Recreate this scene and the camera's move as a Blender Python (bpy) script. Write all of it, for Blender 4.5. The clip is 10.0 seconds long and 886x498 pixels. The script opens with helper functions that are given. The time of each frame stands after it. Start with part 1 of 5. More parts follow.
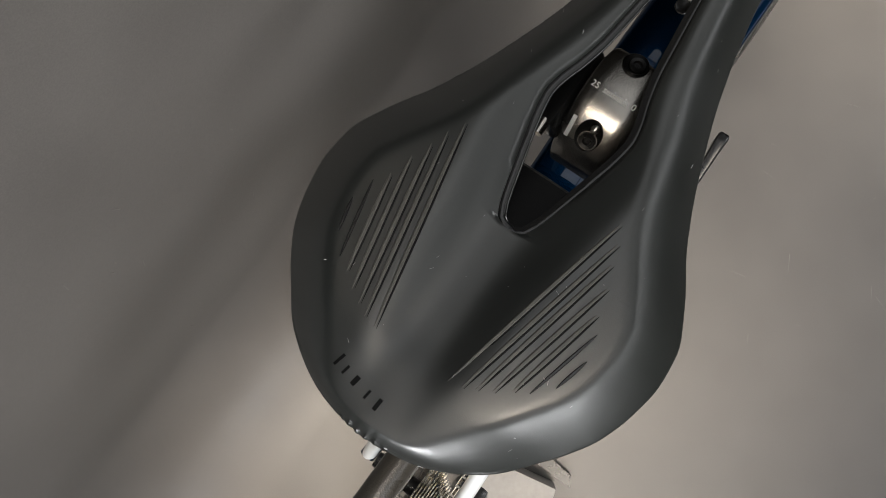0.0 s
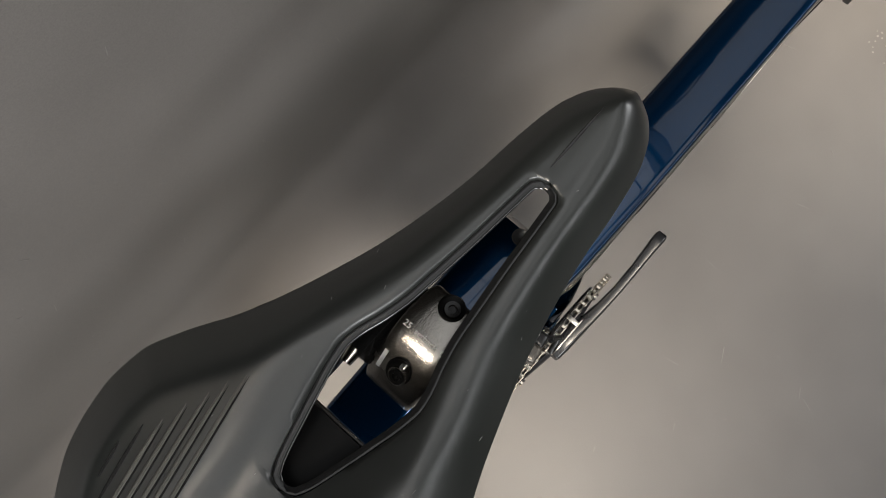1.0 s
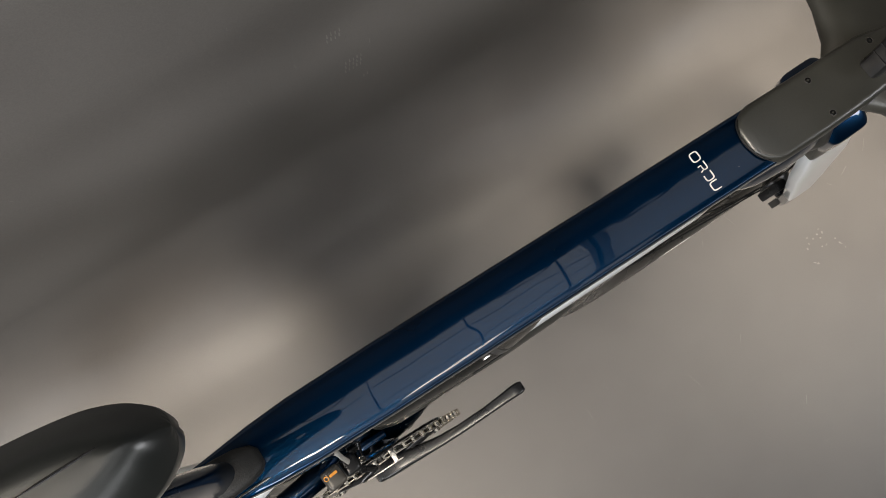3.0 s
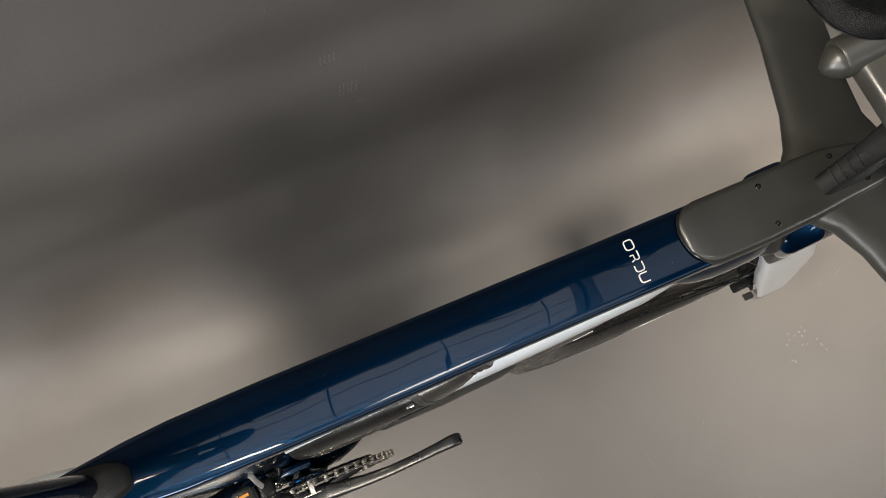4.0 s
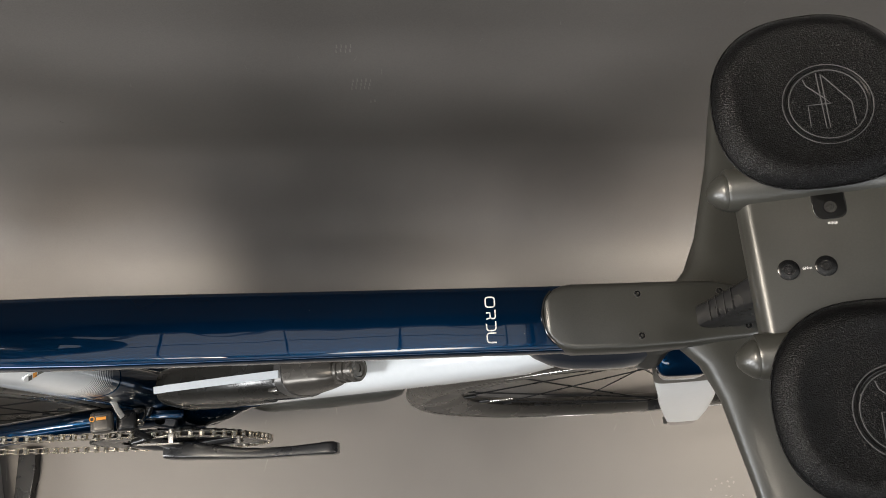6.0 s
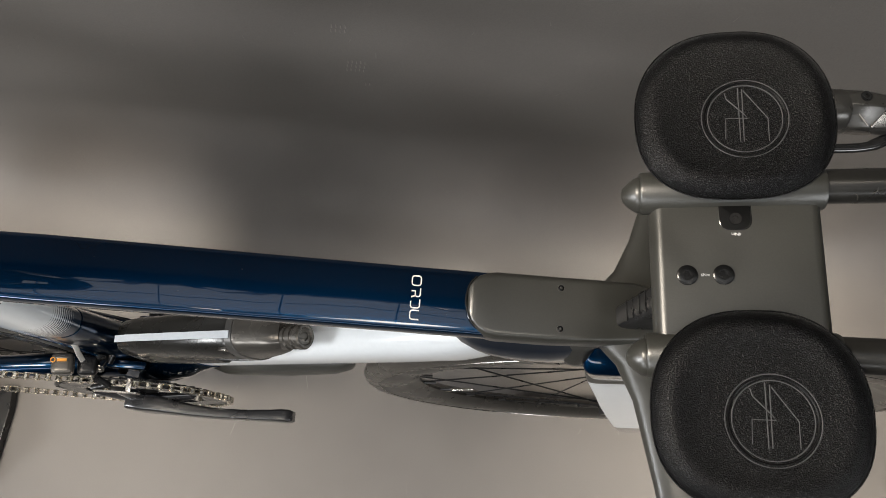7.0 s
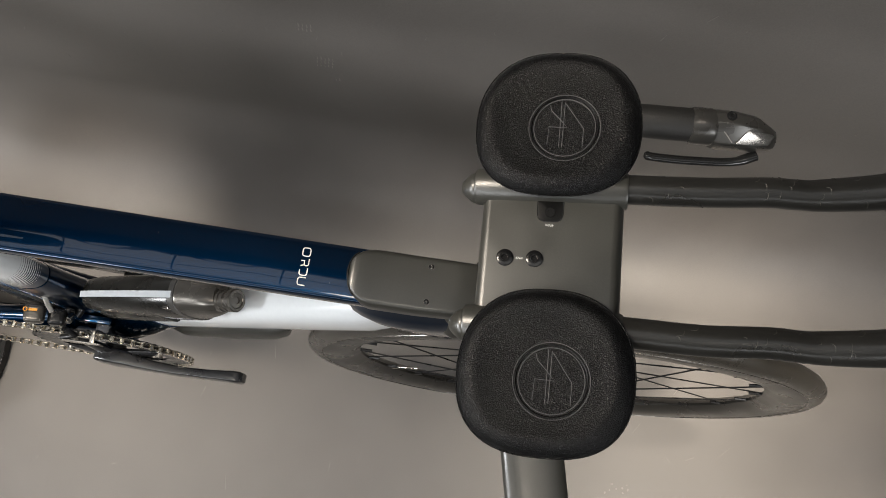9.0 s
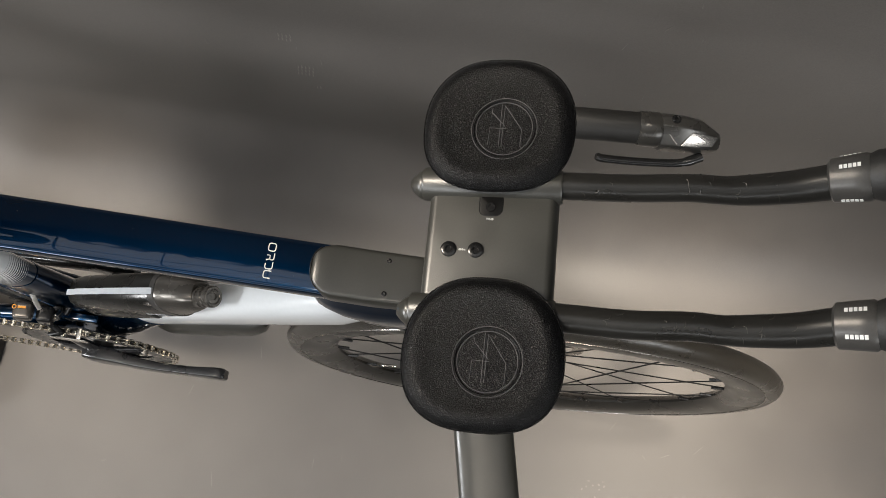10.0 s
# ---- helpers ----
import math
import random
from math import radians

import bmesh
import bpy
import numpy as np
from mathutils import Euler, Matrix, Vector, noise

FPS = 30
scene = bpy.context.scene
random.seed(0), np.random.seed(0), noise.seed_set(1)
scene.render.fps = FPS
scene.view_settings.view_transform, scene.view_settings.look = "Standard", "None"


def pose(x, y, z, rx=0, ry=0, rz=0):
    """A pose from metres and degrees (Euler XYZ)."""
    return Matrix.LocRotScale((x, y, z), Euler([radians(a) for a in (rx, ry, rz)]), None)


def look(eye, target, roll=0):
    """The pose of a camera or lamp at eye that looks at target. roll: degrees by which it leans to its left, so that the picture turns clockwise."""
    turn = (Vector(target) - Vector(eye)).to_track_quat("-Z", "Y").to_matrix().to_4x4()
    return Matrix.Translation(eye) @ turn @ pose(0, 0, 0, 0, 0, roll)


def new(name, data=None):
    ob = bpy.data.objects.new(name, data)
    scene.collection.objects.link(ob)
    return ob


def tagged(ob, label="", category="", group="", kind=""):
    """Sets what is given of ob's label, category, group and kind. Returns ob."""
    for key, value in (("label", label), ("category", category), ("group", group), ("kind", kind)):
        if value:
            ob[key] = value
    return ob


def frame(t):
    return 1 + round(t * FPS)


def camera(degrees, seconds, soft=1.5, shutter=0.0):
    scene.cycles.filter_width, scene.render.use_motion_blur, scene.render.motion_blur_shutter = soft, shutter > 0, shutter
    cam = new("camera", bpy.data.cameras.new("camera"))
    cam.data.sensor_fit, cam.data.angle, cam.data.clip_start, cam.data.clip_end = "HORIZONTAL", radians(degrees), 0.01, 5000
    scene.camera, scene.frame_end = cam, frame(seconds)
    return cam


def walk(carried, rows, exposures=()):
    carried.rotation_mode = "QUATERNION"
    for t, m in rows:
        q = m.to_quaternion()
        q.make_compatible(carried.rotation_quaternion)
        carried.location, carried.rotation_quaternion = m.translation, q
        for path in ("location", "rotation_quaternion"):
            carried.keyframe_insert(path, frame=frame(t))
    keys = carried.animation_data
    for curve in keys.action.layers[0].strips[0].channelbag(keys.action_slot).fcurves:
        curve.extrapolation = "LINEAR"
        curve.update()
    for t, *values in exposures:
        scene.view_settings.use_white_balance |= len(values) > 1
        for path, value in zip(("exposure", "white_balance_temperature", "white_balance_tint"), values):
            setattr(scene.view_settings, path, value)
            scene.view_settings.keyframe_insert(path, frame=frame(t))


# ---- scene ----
cam = camera(59.0, 10.0, soft=0.8)
PATH = [
    (0, (0.023, -0.027, 1.315), (0.176, 0.303, -0.652), -29.7),
    (0.5, (0.077, -0.027, 1.318), (0.252, 0.29, -0.649), -22.5),
    (1, (0.124, -0.025, 1.315), (0.333, 0.279, -0.651), -14.0),
    (1.5, (0.171, -0.024, 1.311), (0.405, 0.272, -0.653), -6.4),
    (2, (0.222, -0.026, 1.308), (0.477, 0.274, -0.653), -0.6),
    (2.5, (0.268, -0.029, 1.304), (0.54, 0.279, -0.653), 4.6),
    (3, (0.302, -0.039, 1.3), (0.583, 0.294, -0.652), 7.6),
    (4.5, (0.408, -0.062, 1.295), (0.654, 0.391, -0.638), 11.1),
    (5, (0.434, -0.075, 1.293), (0.65, 0.414, -0.634), 12.0),
    (5.5, (0.457, -0.083, 1.296), (0.649, 0.427, -0.629), 13.8),
    (6, (0.49, -0.095, 1.302), (0.653, 0.433, -0.62), 15.3),
    (7.5, (0.582, -0.115, 1.336), (0.66, 0.397, -0.595), 15.0),
    (8, (0.612, -0.118, 1.357), (0.665, 0.389, -0.576), 13.7),
    (8.5, (0.644, -0.126, 1.38), (0.676, 0.38, -0.555), 11.9),
    (9, (0.67, -0.134, 1.406), (0.689, 0.372, -0.529), 10.7),
    (9.5, (0.692, -0.144, 1.427), (0.704, 0.373, -0.505), 10.0),
    (10, (0.711, -0.151, 1.444), (0.719, 0.378, -0.485), 9.4),
]
walk(cam, [(t, look(eye, target, roll)) for t, eye, target, roll in PATH],
     exposures=[(0, 0.20), (1, 0.36), (2, 0.25), (3, 0.10), (4.5, 0.14), (6, 0.30), (8, 0.27), (10, 0.20)])
random.seed(7)

FLOOR = -0.010          # level of the floor under the tyres

# ---------------------------------------------------------------- world and lights
world = bpy.data.worlds.new("world")
scene.world = world
world.use_nodes = True
world.node_tree.nodes["Background"].inputs[0].default_value = (0.9, 0.95, 1.0, 1)
world.node_tree.nodes["Background"].inputs[1].default_value = 0.005


def area_lamp(name, at, target, sx, sy, watts, color):
    data = bpy.data.lights.new(name, "AREA")
    data.shape, data.size, data.size_y, data.energy, data.color = "RECTANGLE", sx, sy, watts, color
    ob = new(name, data)
    ob.matrix_world = look(at, target)
    return ob


WARM = (1.0, 0.885, 0.74)
COOL = (0.97, 0.985, 1.0)
LAMPS = [  # unseen panels added for reflections: place, size along x, size along y, watts
    ((0.10, -1.05, 2.55), 2.40, 0.60, 3.5),
    ((-0.25, -0.17, 2.60), 2.50, 0.78, 4.8),
    ((1.72, -0.17, 2.60), 1.25, 0.78, 1.3),
]
SPOTS = [  # unseen spots added for light pools: place, aim, watts, cone in degrees, lamp radius
    ((-0.32, 0.27, 2.50), (-0.32, 0.20, 0.0), 205.0, 13.0, 0.10),
    ((0.05, 0.27, 2.50), (0.03, 0.20, 0.0), 170.0, 11.5, 0.10),
    ((0.80, 0.27, 2.50), (0.68, 0.19, 0.0), 80.0, 11.0, 0.10),
    ((1.25, 0.27, 2.50), (1.12, 0.18, 0.0), 140.0, 14.0, 0.10),
    ((-0.30, -0.70, 2.50), (0.05, -0.09, 0.0), 300.0, 16.5, 0.34),
    ((0.60, -0.80, 2.50), (0.55, -0.17, 0.0), 100.0, 18.0, 0.34),
    ((1.60, -0.70, 2.50), (1.20, -0.06, 0.0), 320.0, 22.0, 0.30),
    ((-1.10, 0.12, 2.46), (0.74, 0.00, 0.88), 260.0, 15.0, 0.18),
]
FILL_SOFTBOXES = [  # unseen fill lights, added: place, aim, width, height, watts
    ((0.35, -2.00, 1.90), (0.40, 0.0, 0.60), 4.2, 0.16, 12.0),
    ((-0.75, -1.75, 1.75), (0.00, 0.0, 0.90), 0.80, 0.45, 15.0),
    ((-1.90, -0.95, 1.55), (0.45, 0.0, 0.95), 0.5, 0.5, 13.0),
    ((2.05, -1.05, 1.55), (0.40, 0.0, 0.90), 0.50, 0.50, 8.5),
]
for place, sx, sy, watts in LAMPS:
    area_lamp("added_panel_light", place, (place[0], place[1], 0), sx, sy, watts, COOL)
for place, aim, watts, cone, bulb in SPOTS:
    data = bpy.data.lights.new("added_spot_light", "SPOT")
    data.energy, data.color, data.spot_size, data.spot_blend, data.shadow_soft_size = watts, WARM, radians(cone), 0.9, bulb
    new("added_spot_light", data).matrix_world = look(place, aim)
for i, box_row in enumerate(FILL_SOFTBOXES):
    lamp = area_lamp("added_fill_light", *box_row, COOL)
    if i == 2:
        lamp.data.spread = radians(100)      # a narrowed beam keeps this one off the wall

# ---------------------------------------------------------------- materials


def material(name, color, rough=0.5, metal=0.0, coat=0.0, vary=0.15, scale=8.0, fine=180.0, bump=0.0, bump_scale=400.0,
             spec=0.5, sheen=0.0, sheen_rough=0.3, rough_vary=0.06, coat_rough=0.03):
    m = bpy.data.materials.new(name)
    m.use_nodes = True
    nt = m.node_tree
    b = nt.nodes["Principled BSDF"]
    b.inputs["Metallic"].default_value = metal
    b.inputs["Coat Weight"].default_value = coat
    b.inputs["Coat Roughness"].default_value = coat_rough
    b.inputs["Specular IOR Level"].default_value = spec
    b.inputs["Sheen Weight"].default_value = sheen
    b.inputs["Sheen Roughness"].default_value = sheen_rough
    tc = nt.nodes.new("ShaderNodeTexCoord")
    big = nt.nodes.new("ShaderNodeTexNoise")
    big.inputs["Scale"].default_value, big.inputs["Detail"].default_value = scale, 4
    small = nt.nodes.new("ShaderNodeTexNoise")
    small.inputs["Scale"].default_value, small.inputs["Detail"].default_value = fine, 3
    nt.links.new(tc.outputs["Object"], big.inputs["Vector"])
    nt.links.new(tc.outputs["Object"], small.inputs["Vector"])
    mix = nt.nodes.new("ShaderNodeMath")
    mix.operation = "ADD"
    nt.links.new(big.outputs["Fac"], mix.inputs[0])
    nt.links.new(small.outputs["Fac"], mix.inputs[1])
    rng = nt.nodes.new("ShaderNodeMapRange")
    rng.inputs["From Min"].default_value, rng.inputs["From Max"].default_value = 0.6, 1.4
    rng.inputs["To Min"].default_value, rng.inputs["To Max"].default_value = 1 - vary, 1 + vary
    nt.links.new(mix.outputs[0], rng.inputs["Value"])
    mul = nt.nodes.new("ShaderNodeVectorMath")
    mul.operation = "SCALE"
    mul.inputs[0].default_value = color
    nt.links.new(rng.outputs[0], mul.inputs["Scale"])
    nt.links.new(mul.outputs[0], b.inputs["Base Color"])
    rr = nt.nodes.new("ShaderNodeMapRange")
    rr.inputs["From Min"].default_value, rr.inputs["From Max"].default_value = 0.3, 0.7
    rr.inputs["To Min"].default_value, rr.inputs["To Max"].default_value = max(0.02, rough - rough_vary), min(1, rough + rough_vary)
    nt.links.new(big.outputs["Fac"], rr.inputs["Value"])
    nt.links.new(rr.outputs[0], b.inputs["Roughness"])
    if bump:
        n = nt.nodes.new("ShaderNodeTexNoise")
        n.inputs["Scale"].default_value, n.inputs["Detail"].default_value = bump_scale, 2
        nt.links.new(tc.outputs["Object"], n.inputs["Vector"])
        bp = nt.nodes.new("ShaderNodeBump")
        bp.inputs["Strength"].default_value, bp.inputs["Distance"].default_value = bump, 0.001
        nt.links.new(n.outputs["Fac"], bp.inputs["Height"])
        nt.links.new(bp.outputs[0], b.inputs["Normal"])
        nt.links.new(bp.outputs[0], b.inputs["Coat Normal"])
    return m


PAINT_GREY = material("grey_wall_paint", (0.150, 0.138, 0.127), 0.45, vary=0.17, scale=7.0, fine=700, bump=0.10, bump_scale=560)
# near-black for the invented room surfaces out of view
ROOM_BLACK = material("unseen_room_black", (0.030, 0.030, 0.032), 0.8, vary=0.08, scale=1.5, fine=30)
BLUE = material("navy_metallic_paint", (0.0010, 0.0205, 0.060), 0.29, metal=0.92, coat=1.0, coat_rough=0.015, vary=0.2, scale=5, fine=1500, rough_vary=0.04, bump=0.40, bump_scale=17, spec=0.1)
WHITE = material("pearl_white_paint", (0.75, 0.78, 0.80), 0.3, coat=1.0, vary=0.03, scale=6)
CARBON = material("matt_black_carbon", (0.0265, 0.0260, 0.0220), 0.36, spec=0.75, vary=0.22, scale=30, fine=900, bump=0.07, bump_scale=1400)
SADDLE = material("matt_saddle_cover", (0.0140, 0.0154, 0.0140), 0.34, spec=0.90, vary=0.12, scale=25, fine=900, bump=0.035, bump_scale=2600)
EDGE_AND_MARK_GREY = material("lit_edge_and_mark_grey", (0.060, 0.058, 0.050), 0.45, vary=0.1, scale=40)
BLACK_GLOSS = material("gloss_black_plastic", (0.012, 0.012, 0.012), 0.16, vary=0.1, scale=30)
BOLT = material("black_bolt_steel", (0.004, 0.004, 0.004), 0.24, spec=0.5, vary=0.1, scale=60)
DULL_BLACK = material("dull_black_part_and_shade", (0.0030, 0.0030, 0.0030), 0.38, spec=0.14, vary=0.1, scale=60)
BLACK_METAL = material("black_anodised_metal", (0.012, 0.012, 0.0125), 0.30, metal=0.2, vary=0.15, scale=60, fine=900)
RUBBER = material("black_rubber", (0.014, 0.0135, 0.0125), 0.55, vary=0.18, scale=30, fine=500, bump=0.2, bump_scale=900)
TYRE = material("tyre_rubber", (0.040, 0.036, 0.030), 0.30, spec=0.6, vary=0.2, scale=25, fine=400, bump=0.3, bump_scale=700)
RIM = material("satin_carbon_lacquer", (0.0130, 0.0125, 0.0112), 0.30, vary=0.25, scale=18, fine=300, spec=0.42)
ALLOY = material("brushed_grey_alloy", (0.27, 0.255, 0.235), 0.24, metal=0.95, vary=0.12, scale=30, fine=900, bump=0.05, bump_scale=1500)
CLIP = material("pale_zinc_clip", (0.36, 0.35, 0.33), 0.42, metal=0.3, vary=0.12, scale=80)
STEEL = material("polished_steel", (0.55, 0.52, 0.47), 0.22, metal=1.0, vary=0.12, scale=80, fine=900)
CHAIN_STEEL = material("nickel_chain_steel", (0.78, 0.72, 0.61), 0.20, metal=1.0, vary=0.2, scale=90, fine=900)
CRANK = material("satin_grey_crank", (0.010, 0.010, 0.011), 0.30, metal=0.0, coat=0.3, vary=0.1, scale=25, coat_rough=0.15)
COLLAR = material("grey_collar_metal", (0.075, 0.072, 0.068), 0.36, metal=0.4, vary=0.12, scale=40, fine=700)
LEVER = material("grey_lever_resin", (0.046, 0.044, 0.040), 0.30, metal=0.3, vary=0.12, scale=60, fine=900)
DUST = material("pale_dust", (0.30, 0.30, 0.29), 0.9, vary=0.3, scale=200, fine=700)
SCRATCH = material("scratched_lacquer", (0.0341, 0.0310, 0.0260), 0.5, vary=0.3, scale=200, fine=700)
FABRIC = material("black_pad_fabric", (0.0011, 0.0011, 0.0013), 0.40, vary=0.6, scale=400, fine=1500, bump=0.65, bump_scale=1300, spec=0.46, sheen=0.10, sheen_rough=0.2)


def glitter(m, low, high, size):
    """Uneven gloss of single yarns."""
    nt = m.node_tree
    b = nt.nodes["Principled BSDF"]
    tc = nt.nodes.new("ShaderNodeTexCoord")
    n = nt.nodes.new("ShaderNodeTexNoise")
    n.inputs["Scale"].default_value, n.inputs["Detail"].default_value = size, 1
    nt.links.new(tc.outputs["Object"], n.inputs["Vector"])
    r = nt.nodes.new("ShaderNodeMapRange")
    r.inputs["From Min"].default_value, r.inputs["From Max"].default_value = 0.52, 0.72
    r.inputs["To Min"].default_value, r.inputs["To Max"].default_value = low, high
    nt.links.new(n.outputs["Fac"], r.inputs["Value"])
    nt.links.new(r.outputs[0], b.inputs["Specular IOR Level"])
    fleck = nt.nodes.new("ShaderNodeMapRange")
    fleck.inputs["From Min"].default_value, fleck.inputs["From Max"].default_value = 0.66, 0.80
    nt.links.new(n.outputs["Fac"], fleck.inputs["Value"])
    mix = nt.nodes.new("ShaderNodeMix")
    mix.data_type = "RGBA"
    mix.inputs["B"].default_value = (0.020, 0.020, 0.022, 1)
    nt.links.new(fleck.outputs[0], mix.inputs["Factor"])
    nt.links.new(b.inputs["Base Color"].links[0].from_socket, mix.inputs["A"])
    nt.links.new(mix.outputs["Result"], b.inputs["Base Color"])


glitter(FABRIC, 0.08, 0.85, 2300.0)
FABRIC_HIGHLIGHT = material("fabric_edge_highlight", (0.0384, 0.0384, 0.0400), 0.6, vary=0.3, scale=200, fine=1200, bump=0.4, bump_scale=1500)
MARK_WHITE = material("white_print", (0.72, 0.72, 0.70), 0.5, vary=0.04)
STRIPE = material("pale_grey_stripe", (0.50, 0.53, 0.56), 0.35, vary=0.05)
MARK_GREY = material("pale_scuff", (0.26, 0.24, 0.22), 0.7, vary=0.3, scale=60, fine=700)
MARK_ORANGE = material("orange_print", (0.75, 0.30, 0.03), 0.5, vary=0.05)
BOTTLE_BLACK = material("black_bottle_plastic", (0.013, 0.0125, 0.011), 0.28, vary=0.12, scale=30, fine=500)
CAP_GREY = material("dark_grey_cap_plastic", (0.115, 0.106, 0.094), 0.26, metal=0.6, vary=0.1, scale=30)
STAND_GREY = material("grey_stand_paint", (0.34, 0.32, 0.30), 0.5, vary=0.1, scale=12, fine=120, bump=0.2)
LAMP_FRAME = material("white_lamp_frame", (0.7, 0.7, 0.7), 0.5, vary=0.03)



def fade_paint():
    """White paint that turns into navy through ever wider rings towards its lower end."""
    m = material("white_to_navy_ring_paint", (0.75, 0.78, 0.80), 0.3, coat=1.0, vary=0.03, scale=6)
    nt = m.node_tree
    b = nt.nodes["Principled BSDF"]
    tc = nt.nodes.new("ShaderNodeTexCoord")
    ax = nt.nodes.new("ShaderNodeVectorMath")
    ax.operation = "DOT_PRODUCT"
    ax.inputs[1].default_value = (-0.35, 0, 0.94)
    nt.links.new(tc.outputs["Object"], ax.inputs[0])
    span = nt.nodes.new("ShaderNodeMapRange")
    span.inputs["From Min"].default_value, span.inputs["From Max"].default_value = 0.402, 0.448
    nt.links.new(ax.outputs["Value"], span.inputs["Value"])
    saw = nt.nodes.new("ShaderNodeMath")
    saw.operation = "MULTIPLY"
    saw.inputs[1].default_value = 13.0
    nt.links.new(span.outputs[0], saw.inputs[0])
    fr = nt.nodes.new("ShaderNodeMath")
    fr.operation = "FRACT"
    nt.links.new(saw.outputs[0], fr.inputs[0])
    less = nt.nodes.new("ShaderNodeMath")
    less.operation = "GREATER_THAN"
    nt.links.new(span.outputs[0], less.inputs[0])
    nt.links.new(fr.outputs[0], less.inputs[1])
    mix = nt.nodes.new("ShaderNodeMix")
    mix.data_type = "RGBA"
    mix.inputs["A"].default_value = (0.0009, 0.0165, 0.042, 1)
    old = b.inputs["Base Color"].links[0].from_socket
    nt.links.new(old, mix.inputs["B"])
    nt.links.new(less.outputs[0], mix.inputs["Factor"])
    nt.links.new(mix.outputs["Result"], b.inputs["Base Color"])
    return m


FADE = fade_paint()

# ---------------------------------------------------------------- mesh helpers
X, Y, Z = Vector((1, 0, 0)), Vector((0, 1, 0)), Vector((0, 0, 1))


def finish(bm, name, mat, parent=None, label="", angle=38, smooth=True):
    bmesh.ops.remove_doubles(bm, verts=bm.verts, dist=1e-6)
    bmesh.ops.recalc_face_normals(bm, faces=bm.faces)
    me = bpy.data.meshes.new(name)
    bm.to_mesh(me)
    bm.free()
    me.materials.append(mat)
    if smooth:
        me.shade_smooth()
        me.set_sharp_from_angle(angle=radians(angle))
    ob = new(name, me)
    if parent is not None:
        ob.parent = parent
    if label:
        tagged(ob, label)
    return ob


def part(name, bm, mat, parent, label="", angle=38):
    return finish(bm, name, mat, parent, label, angle)


def share(name, me, parent, m):
    """Another object on a mesh that exists."""
    ob = new(name, me)
    ob.parent = parent
    ob.matrix_basis = m
    return ob


def ring(c, u, v, a, b, n=24, p=2.0):
    out = []
    for i in range(n):
        t = 2 * math.pi * i / n
        cx, sx = math.cos(t), math.sin(t)
        out.append(Vector(c) + u * (a * math.copysign(abs(cx) ** (2 / p), cx)) + v * (b * math.copysign(abs(sx) ** (2 / p), sx)))
    return out


def loft(rings, cap=True, closed=False, bm=None):
    bm = bm or bmesh.new()
    vs = [[bm.verts.new(p) for p in r] for r in rings]
    pairs = list(zip(vs, vs[1:])) + ([(vs[-1], vs[0])] if closed else [])
    n = len(vs[0])
    for a, b in pairs:
        for i in range(n):
            bm.faces.new((a[i], a[(i + 1) % n], b[(i + 1) % n], b[i]))
    if cap and not closed:
        bm.faces.new(vs[0])
        bm.faces.new(vs[-1])
    return bm


def tube(pts, r, n=12, closed=False, cap=True, flat=1.0, bm=None, up=None):
    """A tube along pts; r one radius or one for each point; flat squashes it along its second axis."""
    pts = [Vector(p) for p in pts]
    k = len(pts)
    rs = r if isinstance(r, (list, tuple)) else [r] * k
    rings, u = [], None
    for i in range(k):
        d = (pts[(i + 1) % k] - pts[i - 1]) if closed else (pts[min(i + 1, k - 1)] - pts[max(i - 1, 0)])
        d.normalize()
        if up is not None:
            u = Vector(up)
        elif u is None:
            u = Y if abs(d.dot(Y)) < 0.8 else Z
        u = (u - d * d.dot(u)).normalized()
        rings.append(ring(pts[i], u, d.cross(u), rs[i], rs[i] * flat, n))
    return loft(rings, cap, closed, bm)


def spline(pts, n=40):
    """A smooth line through pts (Catmull-Rom)."""
    p = [Vector(q) for q in pts]
    p = [2 * p[0] - p[1]] + p + [2 * p[-1] - p[-2]]
    out, k = [], len(p) - 3
    for i in range(n):
        s = i / (n - 1) * k
        j = min(int(s), k - 1)
        t = s - j
        a, b, c, d = p[j:j + 4]
        out.append(0.5 * (2 * b + (c - a) * t + (2 * a - 5 * b + 4 * c - d) * t * t + (3 * b - a - 3 * c + d) * t ** 3))
    return out


def curve1(table, x):
    """Value at x on a smooth line through rows (x, value)."""
    xs, ys = [r[0] for r in table], [r[1] for r in table]
    if x <= xs[0] or x >= xs[-1] or len(xs) < 3:
        return float(np.interp(x, xs, ys))
    i = int(np.searchsorted(xs, x, side="right")) - 1
    h = xs[i + 1] - xs[i]
    t = (x - xs[i]) / h

    def slope(j):
        if j == 0 or j == len(xs) - 1:
            k = min(max(j, 1), len(xs) - 1)
            return (ys[k] - ys[k - 1]) / (xs[k] - xs[k - 1])
        a = (ys[j] - ys[j - 1]) / (xs[j] - xs[j - 1])
        b = (ys[j + 1] - ys[j]) / (xs[j + 1] - xs[j])
        return 0.0 if a * b <= 0 else 2 * a * b / (a + b)
    m0, m1 = slope(i) * h, slope(i + 1) * h
    return ys[i] * (2 * t ** 3 - 3 * t * t + 1) + m0 * (t ** 3 - 2 * t * t + t) + ys[i + 1] * (3 * t * t - 2 * t ** 3) + m1 * (t ** 3 - t * t)


